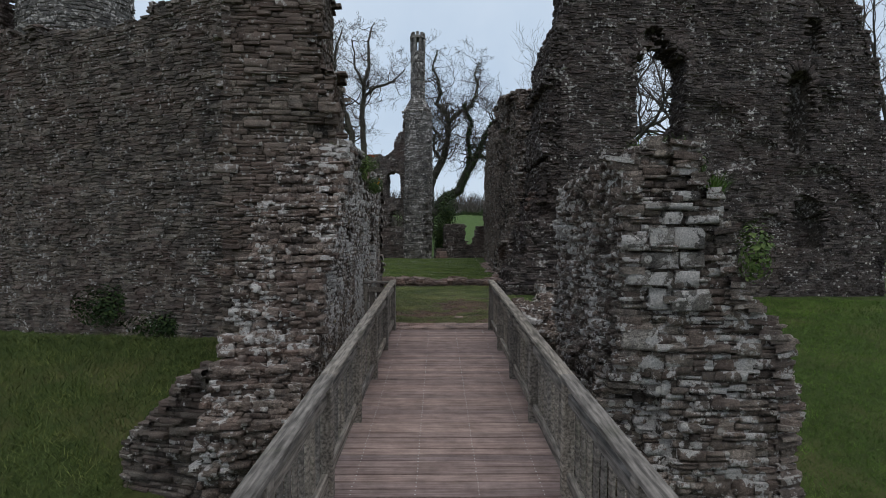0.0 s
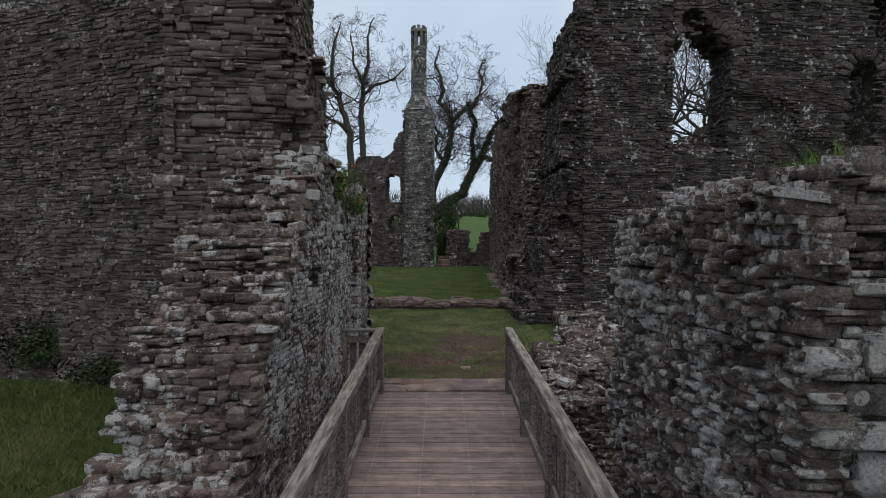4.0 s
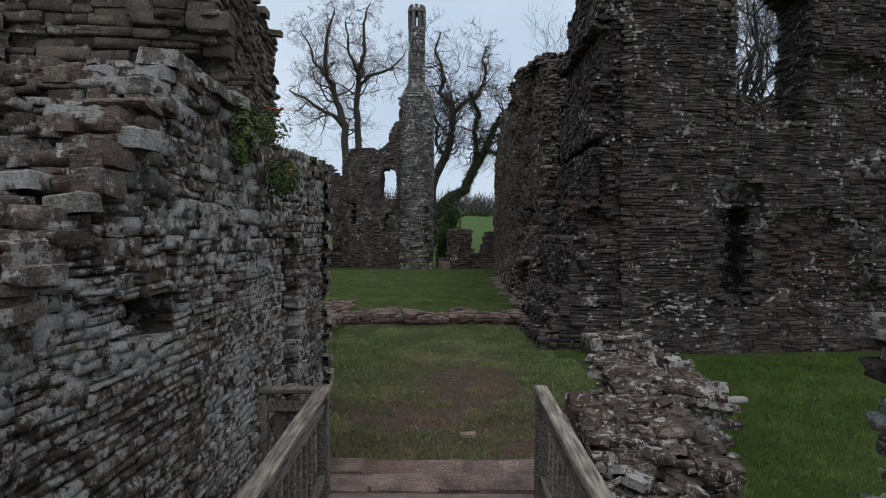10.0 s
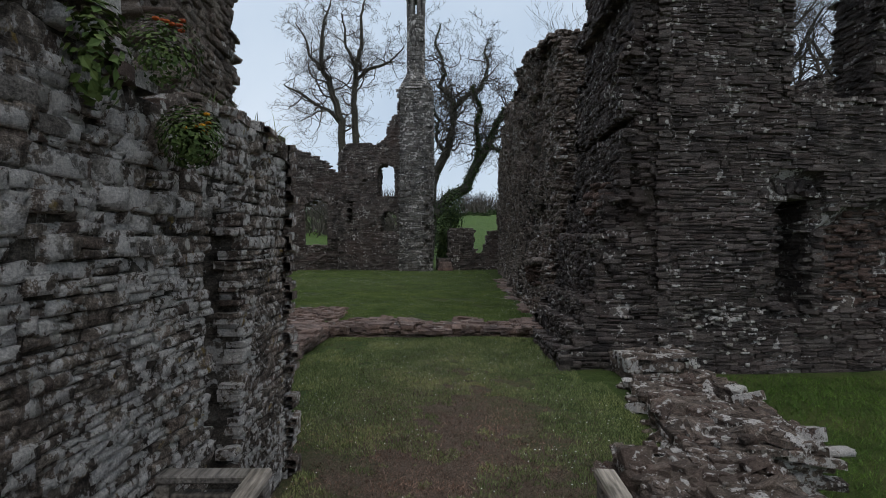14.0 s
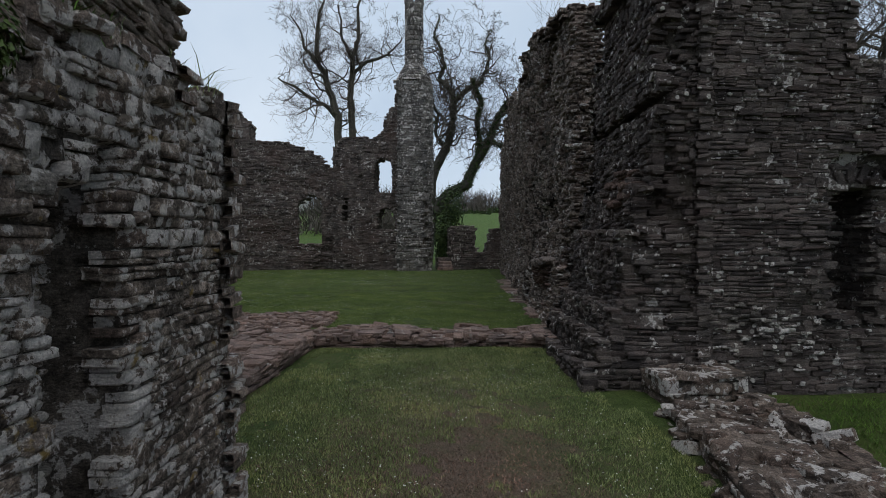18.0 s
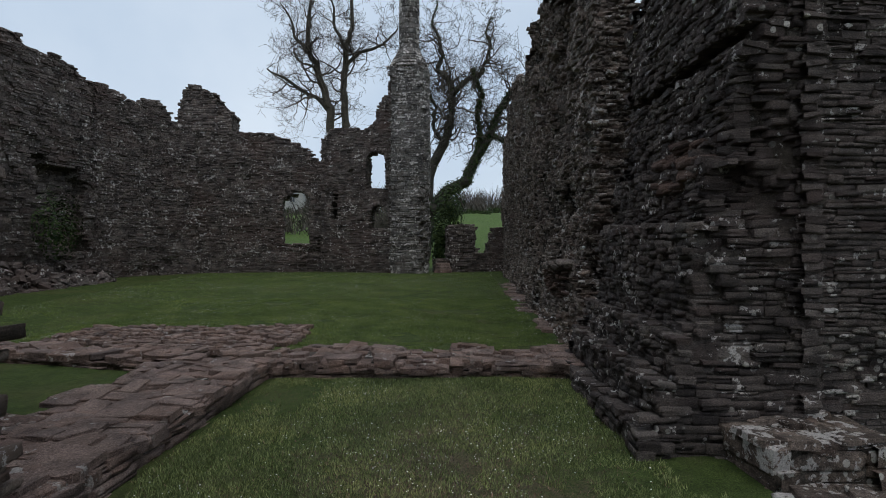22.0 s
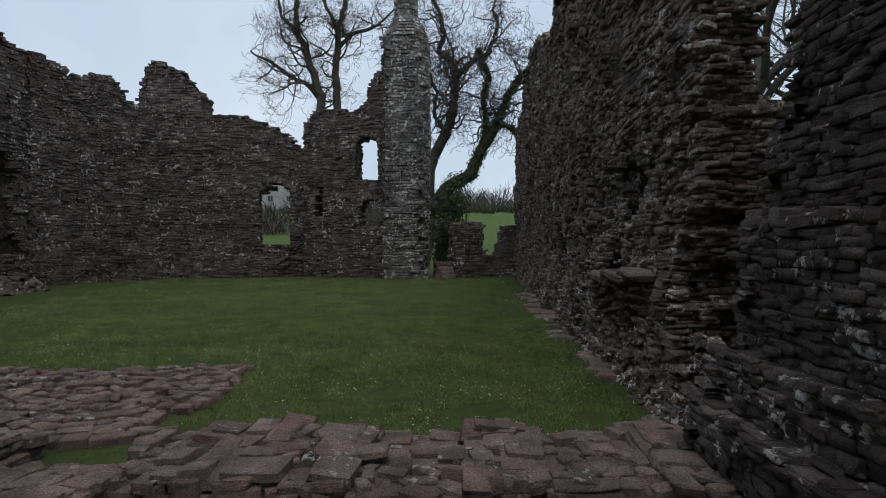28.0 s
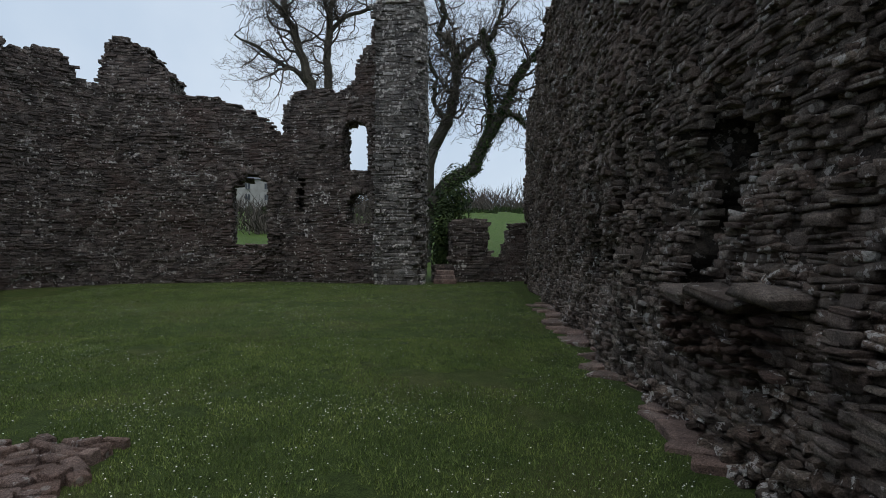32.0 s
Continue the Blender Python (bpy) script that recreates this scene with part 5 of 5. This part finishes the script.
def grow(rnd, p, d, r, length, level, store, wander, last, lift=0.05, limb=0):
    """One limb and, along its outer part, the limbs that leave it."""
    segs = SEGS[level]
    pts, kids = [(p.copy(), r * (1.25 if level == 0 else 1.0))], []
    for k in range(1, segs + 1):
        d = (d + Vector((rnd.gauss(0, wander), rnd.gauss(0, wander), rnd.gauss(lift, wander)))).normalized()
        p = p + d * (length / segs)
        rk = r * (1 - (0.3 if level == 0 else 0.55) * k / segs)
        pts.append((p.copy(), max(rk, 0.011)))
        if k >= (segs * 2 // 3 if level == 0 else segs // 3):
            kids.append((p.copy(), d.copy(), rk))
    store.append((level, limb, pts, TUBE[level]))
    if level >= last:
        return
    picks = [kids[-1]] * 2 + [kids[rnd.randrange(len(kids))] for _ in range(KIDS[level] - 2)]
    for k, (q, e, rk) in enumerate(picks):
        side = Vector((rnd.gauss(0, 1), rnd.gauss(0, 1), rnd.gauss(0.1, 0.5))).normalized()
        nd = (e * rnd.uniform(0.7, 1.0) + side * rnd.uniform(0.5, 0.95)).normalized()
        grow(rnd, q, nd, rk * rnd.uniform(*SHRINK[level]), length * rnd.uniform(*REACH[level]), level + 1, store, wander * (1.25 if level == 0 else 1.1), last, lift, limb if level else k + 1)


def tree(label, base, height, radius, lean=(0, 0, 1), seed=1, wander=0.16, ivy=0, last=5, first=None, group="bare trees", name="tree", spines=None):
    """A bare tree; spines name the run of its main limbs as (x, z, radius), the first being the trunk."""
    rnd = random.Random(seed)
    e = thing(name, label, "tree", base, group)
    store = []
    if spines:
        for k, spine in enumerate(spines):
            run, y0 = [], rnd.uniform(-1.0, 1.0) if k else 0.0
            for (x0, z0, r0), (x1, z1, r1) in zip(spine, spine[1:]):
                for j in range(4):
                    t = j / 4
                    run.append((Vector((x0 + (x1 - x0) * t + rnd.gauss(0, 0.06), y0 * smooth(0, 6, z0 - spine[0][1]) + rnd.gauss(0, 0.06), z0 + (z1 - z0) * t)), r0 + (r1 - r0) * t))
            run.append((Vector((spine[-1][0], y0, spine[-1][1])), spine[-1][2]))
            store.append((1 if k else 0, k, run, 9))
            for j in range(len(run)):
                if run[j][0].z < 8.0 or (rnd.random() < 0.22 and j < len(run) - 1):
                    continue
                q, rk = run[j]
                d = (run[min(j + 1, len(run) - 1)][0] - run[j - 1][0]).normalized()
                side = Vector((rnd.gauss(0, 1), rnd.gauss(0, 1), rnd.gauss(0.1, 0.5))).normalized()
                grow(rnd, q, (d * 0.5 + side).normalized(), min(rk * rnd.uniform(0.35, 0.6), 0.1), rnd.uniform(1.4, 3.2) * (1.0 - 0.4 * smooth(14, 22, q.z)), 2, store, wander * 1.9, last, 0.02, k)
    else:
        grow(rnd, Vector((0, 0, -0.3)), Vector(lean).normalized(), radius, first or height * 0.34, 0, store, wander, last)
    main = []
    count = len(spines) - 1 if spines else KIDS[0]
    for nm, mat, pick in [("trunk", M_BARK, lambda v, m: v == 0)] + [("limb", M_BARK, lambda v, m, k=k: m == k and v == 1) for k in range(1, count + 1)] + [("crown", M_TWIG, lambda v, m: v >= 2)]:
        lines = [(pts, sides) for v, m, pts, sides in store if pick(v, m)]
        if nm == "trunk" or (nm == "limb" and len(main) < 3):
            main.append(lines[0])
        v, f = tubes(lines)
        ob = new(nm, mesh_of(nm, v, f, mat))
        ob.parent = e
        if nm == "crown":
            tagged(ob, "fine bare twigs", kind="stuff")
    if ivy:
        spots = [pt for line, _ in main for pt in line]
        v, f = [], []
        for _ in range(ivy):
            k = rnd.randrange(len(spots) - 1)
            c, r = spots[k]
            d = Vector((rnd.gauss(0, 1), rnd.gauss(0, 1), rnd.gauss(0, 1))).normalized()
            q = c.lerp(spots[k + 1][0], rnd.random()) if (spots[k + 1][0] - c).length < 2 else c
            q = q + d * (r + abs(rnd.gauss(0, 0.12)))
            leaf(v, f, q, d + Vector((0, 0, rnd.uniform(-0.5, 0.8))), rnd.uniform(0.06, 0.13), rnd)
        ob = new("ivy", mesh_of("ivy", v, f, M_IVY))
        ob.parent = e
        tagged(ob, "dark green ivy on the trunk", kind="stuff")
    return e


def leaf(v, f, q, n, s, rnd):
    """A small folded leaf."""
    n = n.normalized()
    a = n.cross(Vector((rnd.gauss(0, 1), rnd.gauss(0, 1), rnd.gauss(0, 1))))
    a.normalize()
    b = n.cross(a)
    i = len(v)
    v += [tuple(q - a * s), tuple(q - b * s * 0.6 + n * s * 0.2), tuple(q + a * s), tuple(q + b * s * 0.6 + n * s * 0.2)]
    f += [(i, i + 1, i + 2), (i, i + 2, i + 3)]


tree("tall bare oak with spreading twigs behind the ward wall", (-9.6, 61, 1.2), 27, 0.42, seed=11, spines=[
    [(0, -0.3, 0.45), (-0.1, 6, 0.38), (-0.3, 12.3, 0.34), (-0.65, 13.5, 0.31), (-1.2, 15.5, 0.27), (-1.9, 16.8, 0.24), (-2.2, 18.3, 0.2), (-2.0, 21, 0.14), (-1.2, 23.5, 0.06)],
    [(-0.2, 12.0, 0.2), (-1.3, 13.2, 0.17), (-2.6, 13.8, 0.15), (-4, 14.8, 0.12), (-5.3, 15.4, 0.06)],
    [(-2.0, 17.0, 0.15), (-3.2, 18.4, 0.12), (-3.6, 20.0, 0.09), (-4.6, 21.5, 0.05)]])
tree("tall bare oak with a forked trunk behind the ward wall", (-8.6, 61.5, 1.4), 29, 0.42, seed=23, spines=[
    [(0, -0.3, 0.45), (0.1, 6, 0.36), (0, 12.3, 0.3), (-0.2, 14.3, 0.27), (0.1, 16, 0.25), (0, 17.5, 0.22), (0.6, 19.1, 0.18), (0.5, 22, 0.12), (1.2, 24, 0.05)],
    [(0.1, 16.0, 0.18), (1.2, 17, 0.15), (2.5, 17.4, 0.13), (3.4, 17.8, 0.1), (4.5, 19, 0.05)],
    [(0, 17.4, 0.15), (-1.0, 19.5, 0.12), (-1.2, 22, 0.06)]])
tree("gnarled bare oak with twisted dark limbs behind the chimney", (-1.6, 57, 1.2), 28, 0.5, seed=5, ivy=900, wander=0.2, spines=[
    [(0, -0.3, 0.5), (0.1, 4, 0.44), (0.5, 6.8, 0.4), (1.3, 8.3, 0.36), (1.8, 9.7, 0.33), (2.1, 11.2, 0.31), (2.1, 12.6, 0.3), (1.9, 13.5, 0.24), (0.9, 14.4, 0.2), (1.3, 15.5, 0.17), (1.1, 16.4, 0.14), (0.6, 18.2, 0.09), (1, 19.6, 0.04)],
    [(2.1, 12.5, 0.24), (3.3, 13.6, 0.2), (4.4, 14.2, 0.17), (4.8, 15.2, 0.14), (5.1, 16.3, 0.12), (4.7, 17.4, 0.09), (5.2, 18.6, 0.04)],
    [(1.4, 8.5, 0.16), (0.6, 10.2, 0.14), (0.8, 11.6, 0.12), (0.1, 13.2, 0.09), (-0.6, 14.5, 0.04)]])
tree("leaning oak clad in ivy behind the low wall", (-1.9, 56.5, 1.2), 22, 0.5, seed=8, ivy=6500, wander=0.2, spines=[
    [(0, -0.3, 0.6), (0.6, 3, 0.52), (1.7, 4.6, 0.48), (3.5, 5.7, 0.42), (4.5, 7.9, 0.36), (5.4, 9.4, 0.3), (5.9, 10.8, 0.26), (6.8, 12.3, 0.2), (8, 13.3, 0.1)],
    [(4.2, 7.0, 0.22), (4.6, 9, 0.19), (4.3, 10.9, 0.16), (4.6, 12.2, 0.13), (4, 14, 0.06)],
    [(5.3, 9.2, 0.12), (6.5, 8.8, 0.1), (7.4, 7.8, 0.08), (8.4, 7.4, 0.04)]])
tree("bare ash tree beyond the great hall", (10.5, 62, 1.5), 26, 0.33, (0, 0, 1), 31, 0.12)
tree("bare oak tree beyond the roofless hall", (13.6, 43, 1.0), 22, 0.4, (0.03, 0, 1), 61, 0.15)
tree("bare oak tree seen through the hall window", (17.0, 45, 1.0), 24, 0.42, (0.05, 0, 1), 41, 0.15, ivy=500)
tree("bare oak tree seen through the hall window", (21.5, 43, 1.0), 24, 0.42, (-0.08, 0, 1), 43, 0.15)
tree("bare oak tree seen through the hall window", (27.0, 46, 1.0), 24, 0.4, (0.05, 0, 1), 47, 0.15)
tree("bare ash tree beyond the hall gable", (33.0, 42, 0.5), 24, 0.35, (0.0, 0, 1), 53, 0.13)


# ---------------------------------------------------------------- distance
def bush(v, f, rnd, c, rx, rz, count, s):
    for _ in range(count):
        d = Vector((rnd.gauss(0, 1), rnd.gauss(0, 1), rnd.gauss(0, 1))).normalized() * rnd.uniform(0.4, 1.05)
        leaf(v, f, Vector((c[0] + d.x * rx, c[1] + d.y * rx, c[2] + rz + d.z * rz)), d, s * rnd.uniform(0.6, 1.4), rnd)


def brush(v, f, rnd, c, wide, tall, count, thin):
    """A clump of bare upright shoots fanning from the ground."""
    for _ in range(count):
        a, lean = rnd.uniform(0, 2 * math.pi), abs(rnd.gauss(0, 0.9))
        p = Vector((c[0] + rnd.gauss(0, wide * 0.3), c[1] + rnd.gauss(0, wide * 0.3), c[2] + rnd.uniform(-0.2, tall * 0.65)))
        h = tall * rnd.uniform(0.12, 0.45)
        q = p + Vector((math.cos(a) * lean * h, math.sin(a) * lean * h, h))
        i = len(v)
        v += [(p.x - thin, p.y, p.z), (p.x + thin, p.y, p.z), tuple(q)]
        f.append((i, i + 1, i + 2))


rnd = random.Random(77)
for nm, mat, label, y, span, tall, count in (("hedge", M_IVY, "dark hedge along the pasture", 138, (-70, 60), 1.5, 130), ("scrub", M_TWIG, "grey-brown bare scrub beyond the ward wall", 88, (-48, -4), 5.2, 260), ("woodland", M_TWIG, "far bare brown woodland above the pasture", 150, (-120, 130), 6.0, 170),
                                              ("woodland", M_TWIG, "far bare grey trees on the skyline", 190, (-160, 170), 9.0, 130)):
    v, f = [], []
    x = span[0]
    while x < span[1]:
        t = tall * rnd.uniform(0.35, 1.2)
        yy = y + rnd.uniform(-4, 4)
        brush(v, f, rnd, (x, yy, ground_z(x, yy) - 0.2), t * 0.7, t, count, 0.03 + 0.006 * tall)
        x += t * rnd.uniform(0.25, 0.5)
    tagged(new(nm, mesh_of(nm, v, f, mat)), label, "hedge" if nm == "hedge" else "wood", kind="stuff")


def house(label, x, y, turn, wide, deep, eaves, ridge):
    h = thing("house", label, "house", (x, y, ground_z(x, y)))
    h.matrix_basis = pose(x, y, ground_z(x, y) - 0.2, 0, 0, turn)
    part("wall", box(bmesh.new(), (wide, deep, eaves), pose(0, 0, eaves / 2)), M_RENDERED, h)
    bm = bmesh.new()
    e = 0.35
    pts = [(-wide / 2 - e, -deep / 2 - e, eaves), (wide / 2 + e, -deep / 2 - e, eaves), (wide / 2 + e, deep / 2 + e, eaves), (-wide / 2 - e, deep / 2 + e, eaves), (-wide / 2 - e, 0, ridge), (wide / 2 + e, 0, ridge)]
    vs = [bm.verts.new(p) for p in pts]
    for q in ((0, 1, 5, 4), (2, 3, 4, 5), (0, 4, 3), (1, 2, 5), (3, 2, 1, 0)):
        bm.faces.new([vs[i] for i in q])
    roof = part("roof", bm, M_SLATE, h)
    part("chimney", box(bmesh.new(), (0.7, 0.7, 1.6), pose(wide / 2 - 0.8, 0, ridge + 0.2), 0.03), M_WARD, roof)
    for fl in range(2):
        for k in range(3):
            wx = (k - 1) * wide / 3.2
            w = part("window", box(bmesh.new(), (1.0, 0.1, 1.25), pose(wx, -deep / 2 - 0.03, eaves - 1.5 - 2.4 * fl)), M_GLASS, h)
            part("frame", box(bmesh.new(), (0.07, 0.06, 1.25), pose(wx, -deep / 2 - 0.1, eaves - 1.5 - 2.4 * fl)), M_RENDERED, w)
            part("sill", box(bmesh.new(), (1.2, 0.2, 0.1), pose(wx, -deep / 2 - 0.08, eaves - 2.17 - 2.4 * fl)), M_RENDERED, w)
    return h


house("cream rendered house with slate roof beyond the wall", -40.5, 148, 8, 13, 8, 6.6, 10.2)
house("small white house with slate roof on the far rise", 10.5, 235, -10, 9, 6, 4.6, 6.8)


# ---------------------------------------------------------------- grass and daisies
def grass(name, label, count, x0, x1, y0, y1, keep, tall, width, mat, lean=0.5):
    """Single blades of grass as one sheet."""
    v = np.empty((count, 3, 3))
    k = 0
    while k < count:
        x, y = random.uniform(x0, x1), random.uniform(y0, y1)
        if not keep(x, y):
            count -= 1
            continue
        z, h, a = ground_z(x, y), random.uniform(*tall), random.uniform(0, 2 * math.pi)
        w = random.uniform(*width) / 2
        ca, sa = math.cos(a) * w, math.sin(a) * w
        v[k] = ((x - ca, y - sa, z - 0.01), (x + ca, y + sa, z - 0.01), (x + random.gauss(0, lean) * h, y + random.gauss(0, lean) * h, z + h))
        k += 1
    v = v[:count]
    me = mesh_of(name, v.reshape(-1, 3).tolist(), np.arange(3 * count).reshape(-1, 3).tolist(), mat)
    return tagged(new(name, me), label, "grass", kind="stuff")


def on_lawn(x, y):
    if fbm(x, y, 0.6, 50) + fbm(x, y, 2.4, 51) * 0.6 < -0.5 + 0.6 * smooth(2.0, 0.2, abs(x)) * smooth(20, 13, y):
        return False
    if y < 23.1:
        if y > 21.6:
            return False
        left = -3.05 + 0.045 * (y - 14.2) if y > 14.2 else -1.55
        right = 1.5 if y < 13.7 else 2.35 + 0.17 * (y - 13.7) if y < 17.6 else 2.3
        return left + 0.1 < x < right
    return x < 2.5 and not (-8.2 < x < -3.1 and y < 26.1)


def in_moat(x, y):
    if x < 0:
        return y < 13.6 + 0.369 * max(0.0, -4.8 - x) and not (x > -4.7 and 7.1 < y < 9.6)
    return not (x < 3.4 and y < 9) and y < 18.6 and x > 3.0 + 0.25 * (y > 13)


grass("lawn_grass", "short mown grass in the gate passage", 180000, -3.2, 2.6, 12.4, 21.6, on_lawn, (0.02, 0.05), (0.006, 0.012), M_BLADE_DULL)
def trodden(x, y):
    return on_passage(x, y) and random.random() < smooth(2.3, 0.3, abs(x)) * smooth(20, 12.6, y) + 0.06


def on_passage(x, y):
    left = -3.05 + 0.045 * (y - 14.2) if y > 14.2 else -1.5
    return y < 21.55 and left < x < (1.5 if y < 13.7 else 2.3)


grass("dead_grass", "trodden dead grass on the bare path", 150000, -3.0, 2.3, 12.5, 21.1, trodden, (0.008, 0.03), (0.008, 0.018), M_THATCH, 1.2)
grass("lawn_grass", "short mown grass of the ward lawn", 110000, -13, 2.4, 23.0, 43.5, on_lawn, (0.02, 0.045), (0.01, 0.024), M_BLADE)
grass("rough_grass", "long tufted grass in the moat", 60000, -12, -1.7, 4.5, 16.5, in_moat, (0.06, 0.2), (0.008, 0.018), M_BLADE_MOAT, 0.9)
grass("rough_grass", "short thick grass on the moat bank", 150000, 3.0, 15, 6.0, 18.7, in_moat, (0.03, 0.09), (0.006, 0.012), M_BLADE_LONG, 1.0)


grass("lawn_grass", "fine short grass of the ward lawn", 200000, -9, 2.4, 23.0, 32, on_lawn, (0.02, 0.045), (0.005, 0.011), M_BLADE)


def daisies(count, x0, x1, y0, y1, size):
    v, f = [], []
    while count > 0:
        x, y = random.uniform(x0, x1), random.uniform(y0, y1)
        count -= 1
        if not on_lawn(x, y) or random.random() > smooth(-0.15, 0.5, fbm(x, y, 0.35, 60)) + 0.25:
            continue
        z, r, i = ground_z(x, y) + random.uniform(0.035, 0.06), random.uniform(0.6, 1.0) * size, len(v)
        p, q = random.uniform(-0.3, 0.3), random.uniform(-0.3, 0.3)
        v += [(x + r * math.cos(k * math.pi / 3), y + r * math.sin(k * math.pi / 3), z + r * (p * math.cos(k * math.pi / 3) + q * math.sin(k * math.pi / 3))) for k in range(6)]
        f.append(tuple(range(i, i + 6)))
    tagged(new("daisies", mesh_of("daisies", v, f, M_DAISY)), "white daisies scattered in the lawn", "flowers", kind="stuff")


daisies(4200, -3, 2.5, 12.8, 21.5, 0.0085)
daisies(28000, -13, 2.5, 23.0, 43.5, 0.0095)


# ---------------------------------------------------------------- plants on the masonry
def tuft(label, x, y, z, spread, count, tall, mat=None, name="grass_tuft"):
    v, f = [], []
    rnd = random.Random(int(x * 977 + y * 131 + z * 17))
    for _ in range(count):
        a = rnd.uniform(0, 2 * math.pi)
        r = spread * math.sqrt(rnd.random())
        p = Vector((x + r * math.cos(a), y + r * math.sin(a), z + rnd.uniform(-0.05, 0.02)))
        h = rnd.uniform(*tall)
        d = Vector((rnd.gauss(0, 0.5) + 0.3 * math.cos(a), rnd.gauss(0, 0.5) + 0.3 * math.sin(a), 1)).normalized() * h
        w = Vector((-math.sin(a), math.cos(a), 0)) * 0.005
        i = len(v)
        bend = p + d * 0.6
        tip = p + d + Vector((0.3 * d.x, 0.3 * d.y, -0.15 * h))
        v += [tuple(p - w), tuple(p + w), tuple(bend + w * 0.7), tuple(bend - w * 0.7), tuple(tip)]
        f += [(i, i + 1, i + 2, i + 3), (i + 3, i + 2, i + 4)]
    return tagged(new(name, mesh_of(name, v, f, mat or M_BLADE_LONG)), label, "grass", kind="stuff")


def leafy(name, label, category, c, rx, ry, rz, count, size, mat, kind="", parent=None):
    v, f = [], []
    rnd = random.Random(int(c[0] * 577 + c[1] * 31 + c[2] * 7))
    for _ in range(count):
        d = Vector((rnd.gauss(0, 0.5), rnd.gauss(0, 0.5), rnd.gauss(0, 0.5)))
        d *= min(1.0, 1.0 / max(d.length, 1e-6))
        leaf(v, f, Vector((c[0] + d.x * rx, c[1] + d.y * ry, c[2] + d.z * rz)), d + Vector((0, 0, 0.4)), size * rnd.uniform(0.5, 1.3), rnd)
    return tagged(new(name, mesh_of(name, v, f, mat)), label, category, kind=kind)


def marigold(label, c, r, count, blooms, mat):
    """A bushy plant with narrow leaves and round flowers."""
    e = thing("flowering_plant", label, "plant", c, "plants on the passage wall")
    v, f = [], []
    rnd = random.Random(int(c[1] * 1000))
    for _ in range(count):
        d = Vector((rnd.gauss(0, 0.45), rnd.gauss(0, 0.45), rnd.gauss(0, 0.45)))
        d *= min(1.0, 0.9 / max(d.length, 1e-6))
        leaf(v, f, d * r, d + Vector((0, 0, 0.5)), rnd.uniform(0.009, 0.022), rnd)
    ob = new("foliage", mesh_of("foliage", v, f, M_LEAF))
    ob.parent = e
    for _ in range(blooms):
        d = Vector((rnd.uniform(-0.1, 0.6), rnd.uniform(-0.7, 0.4), rnd.uniform(0.1, 0.7)))
        bm = bmesh.new()
        bmesh.ops.create_icosphere(bm, subdivisions=1, radius=0.021, matrix=Matrix.Translation(d * r) @ Matrix.Diagonal((1, 1, 0.55, 1)))
        part("flower", bm, mat, e)
    return e


marigold("bushy wallflower with bright orange blooms on the passage wall", (-1.4, 11.55, 2.98), 0.2, 1500, 8, M_FLOWER)
marigold("straggling wallflower with dark red blooms on the passage wall", (-1.45, 11.35, 3.4), 0.22, 600, 7, M_FLOWER_RED)
leafy("fern", "dark green fern growing from the passage wall", "plant", (-1.5, 10.85, 3.25), 0.12, 0.16, 0.28, 260, 0.03, M_LEAF)
tuft("grass growing on the broken wall top", -1.95, 10.9, 3.5, 0.3, 350, (0.1, 0.3))
tuft("grass growing on the broken wall top", -1.9, 12.6, 3.3, 0.35, 300, (0.1, 0.25))
tuft("dry grass on the passage wall end", -1.75, 13.6, 3.32, 0.3, 140, (0.08, 0.3), M_BLADE_DULL)
tuft("grass at the foot of the bridge rail", -1.2, 12.2, 0.02, 0.3, 300, (0.05, 0.14))
tuft("grass tuft on the masonry stub", 2.35, 6.2, 2.78, 0.3, 420, (0.1, 0.28))
tuft("grass tuft on the masonry stub", 2.62, 5.6, 2.35, 0.16, 260, (0.1, 0.26))
leafy("wall_plant", "small green plant rooted in the masonry stub", "plant", (2.45, 5.7, 2.62), 0.18, 0.2, 0.16, 350, 0.03, M_LEAF)
leafy("wall_plant", "small green plant rooted in the masonry stub", "plant", (2.95, 5.35, 1.75), 0.15, 0.2, 0.3, 350, 0.03, M_LEAF)
leafy("ivy", "patch of dark ivy on the curtain wall", "ivy", (-9.1, 15.2, 0.1), 0.9, 0.07, 0.6, 1100, 0.05, M_IVY, "stuff")
leafy("ivy", "patch of dark ivy on the curtain wall", "ivy", (-7.3, 14.55, -0.3), 0.9, 0.07, 0.35, 700, 0.05, M_IVY, "stuff")
leafy("ivy_bush", "dense ivy bush beside the chimney tower", "bush", (-0.25, 46.2, 2.4), 0.6, 0.7, 1.9, 2200, 0.09, M_IVY)
leafy("ivy_bush", "ivy bush behind the low garden wall", "bush", (0.4, 48.6, 4.4), 0.9, 1.2, 1.7, 1300, 0.1, M_IVY)
leafy("ivy", "ivy on the ward wall recesses", "ivy", (-16.2, 36.3, 3.0), 0.5, 1.4, 1.6, 900, 0.08, M_IVY, "stuff")
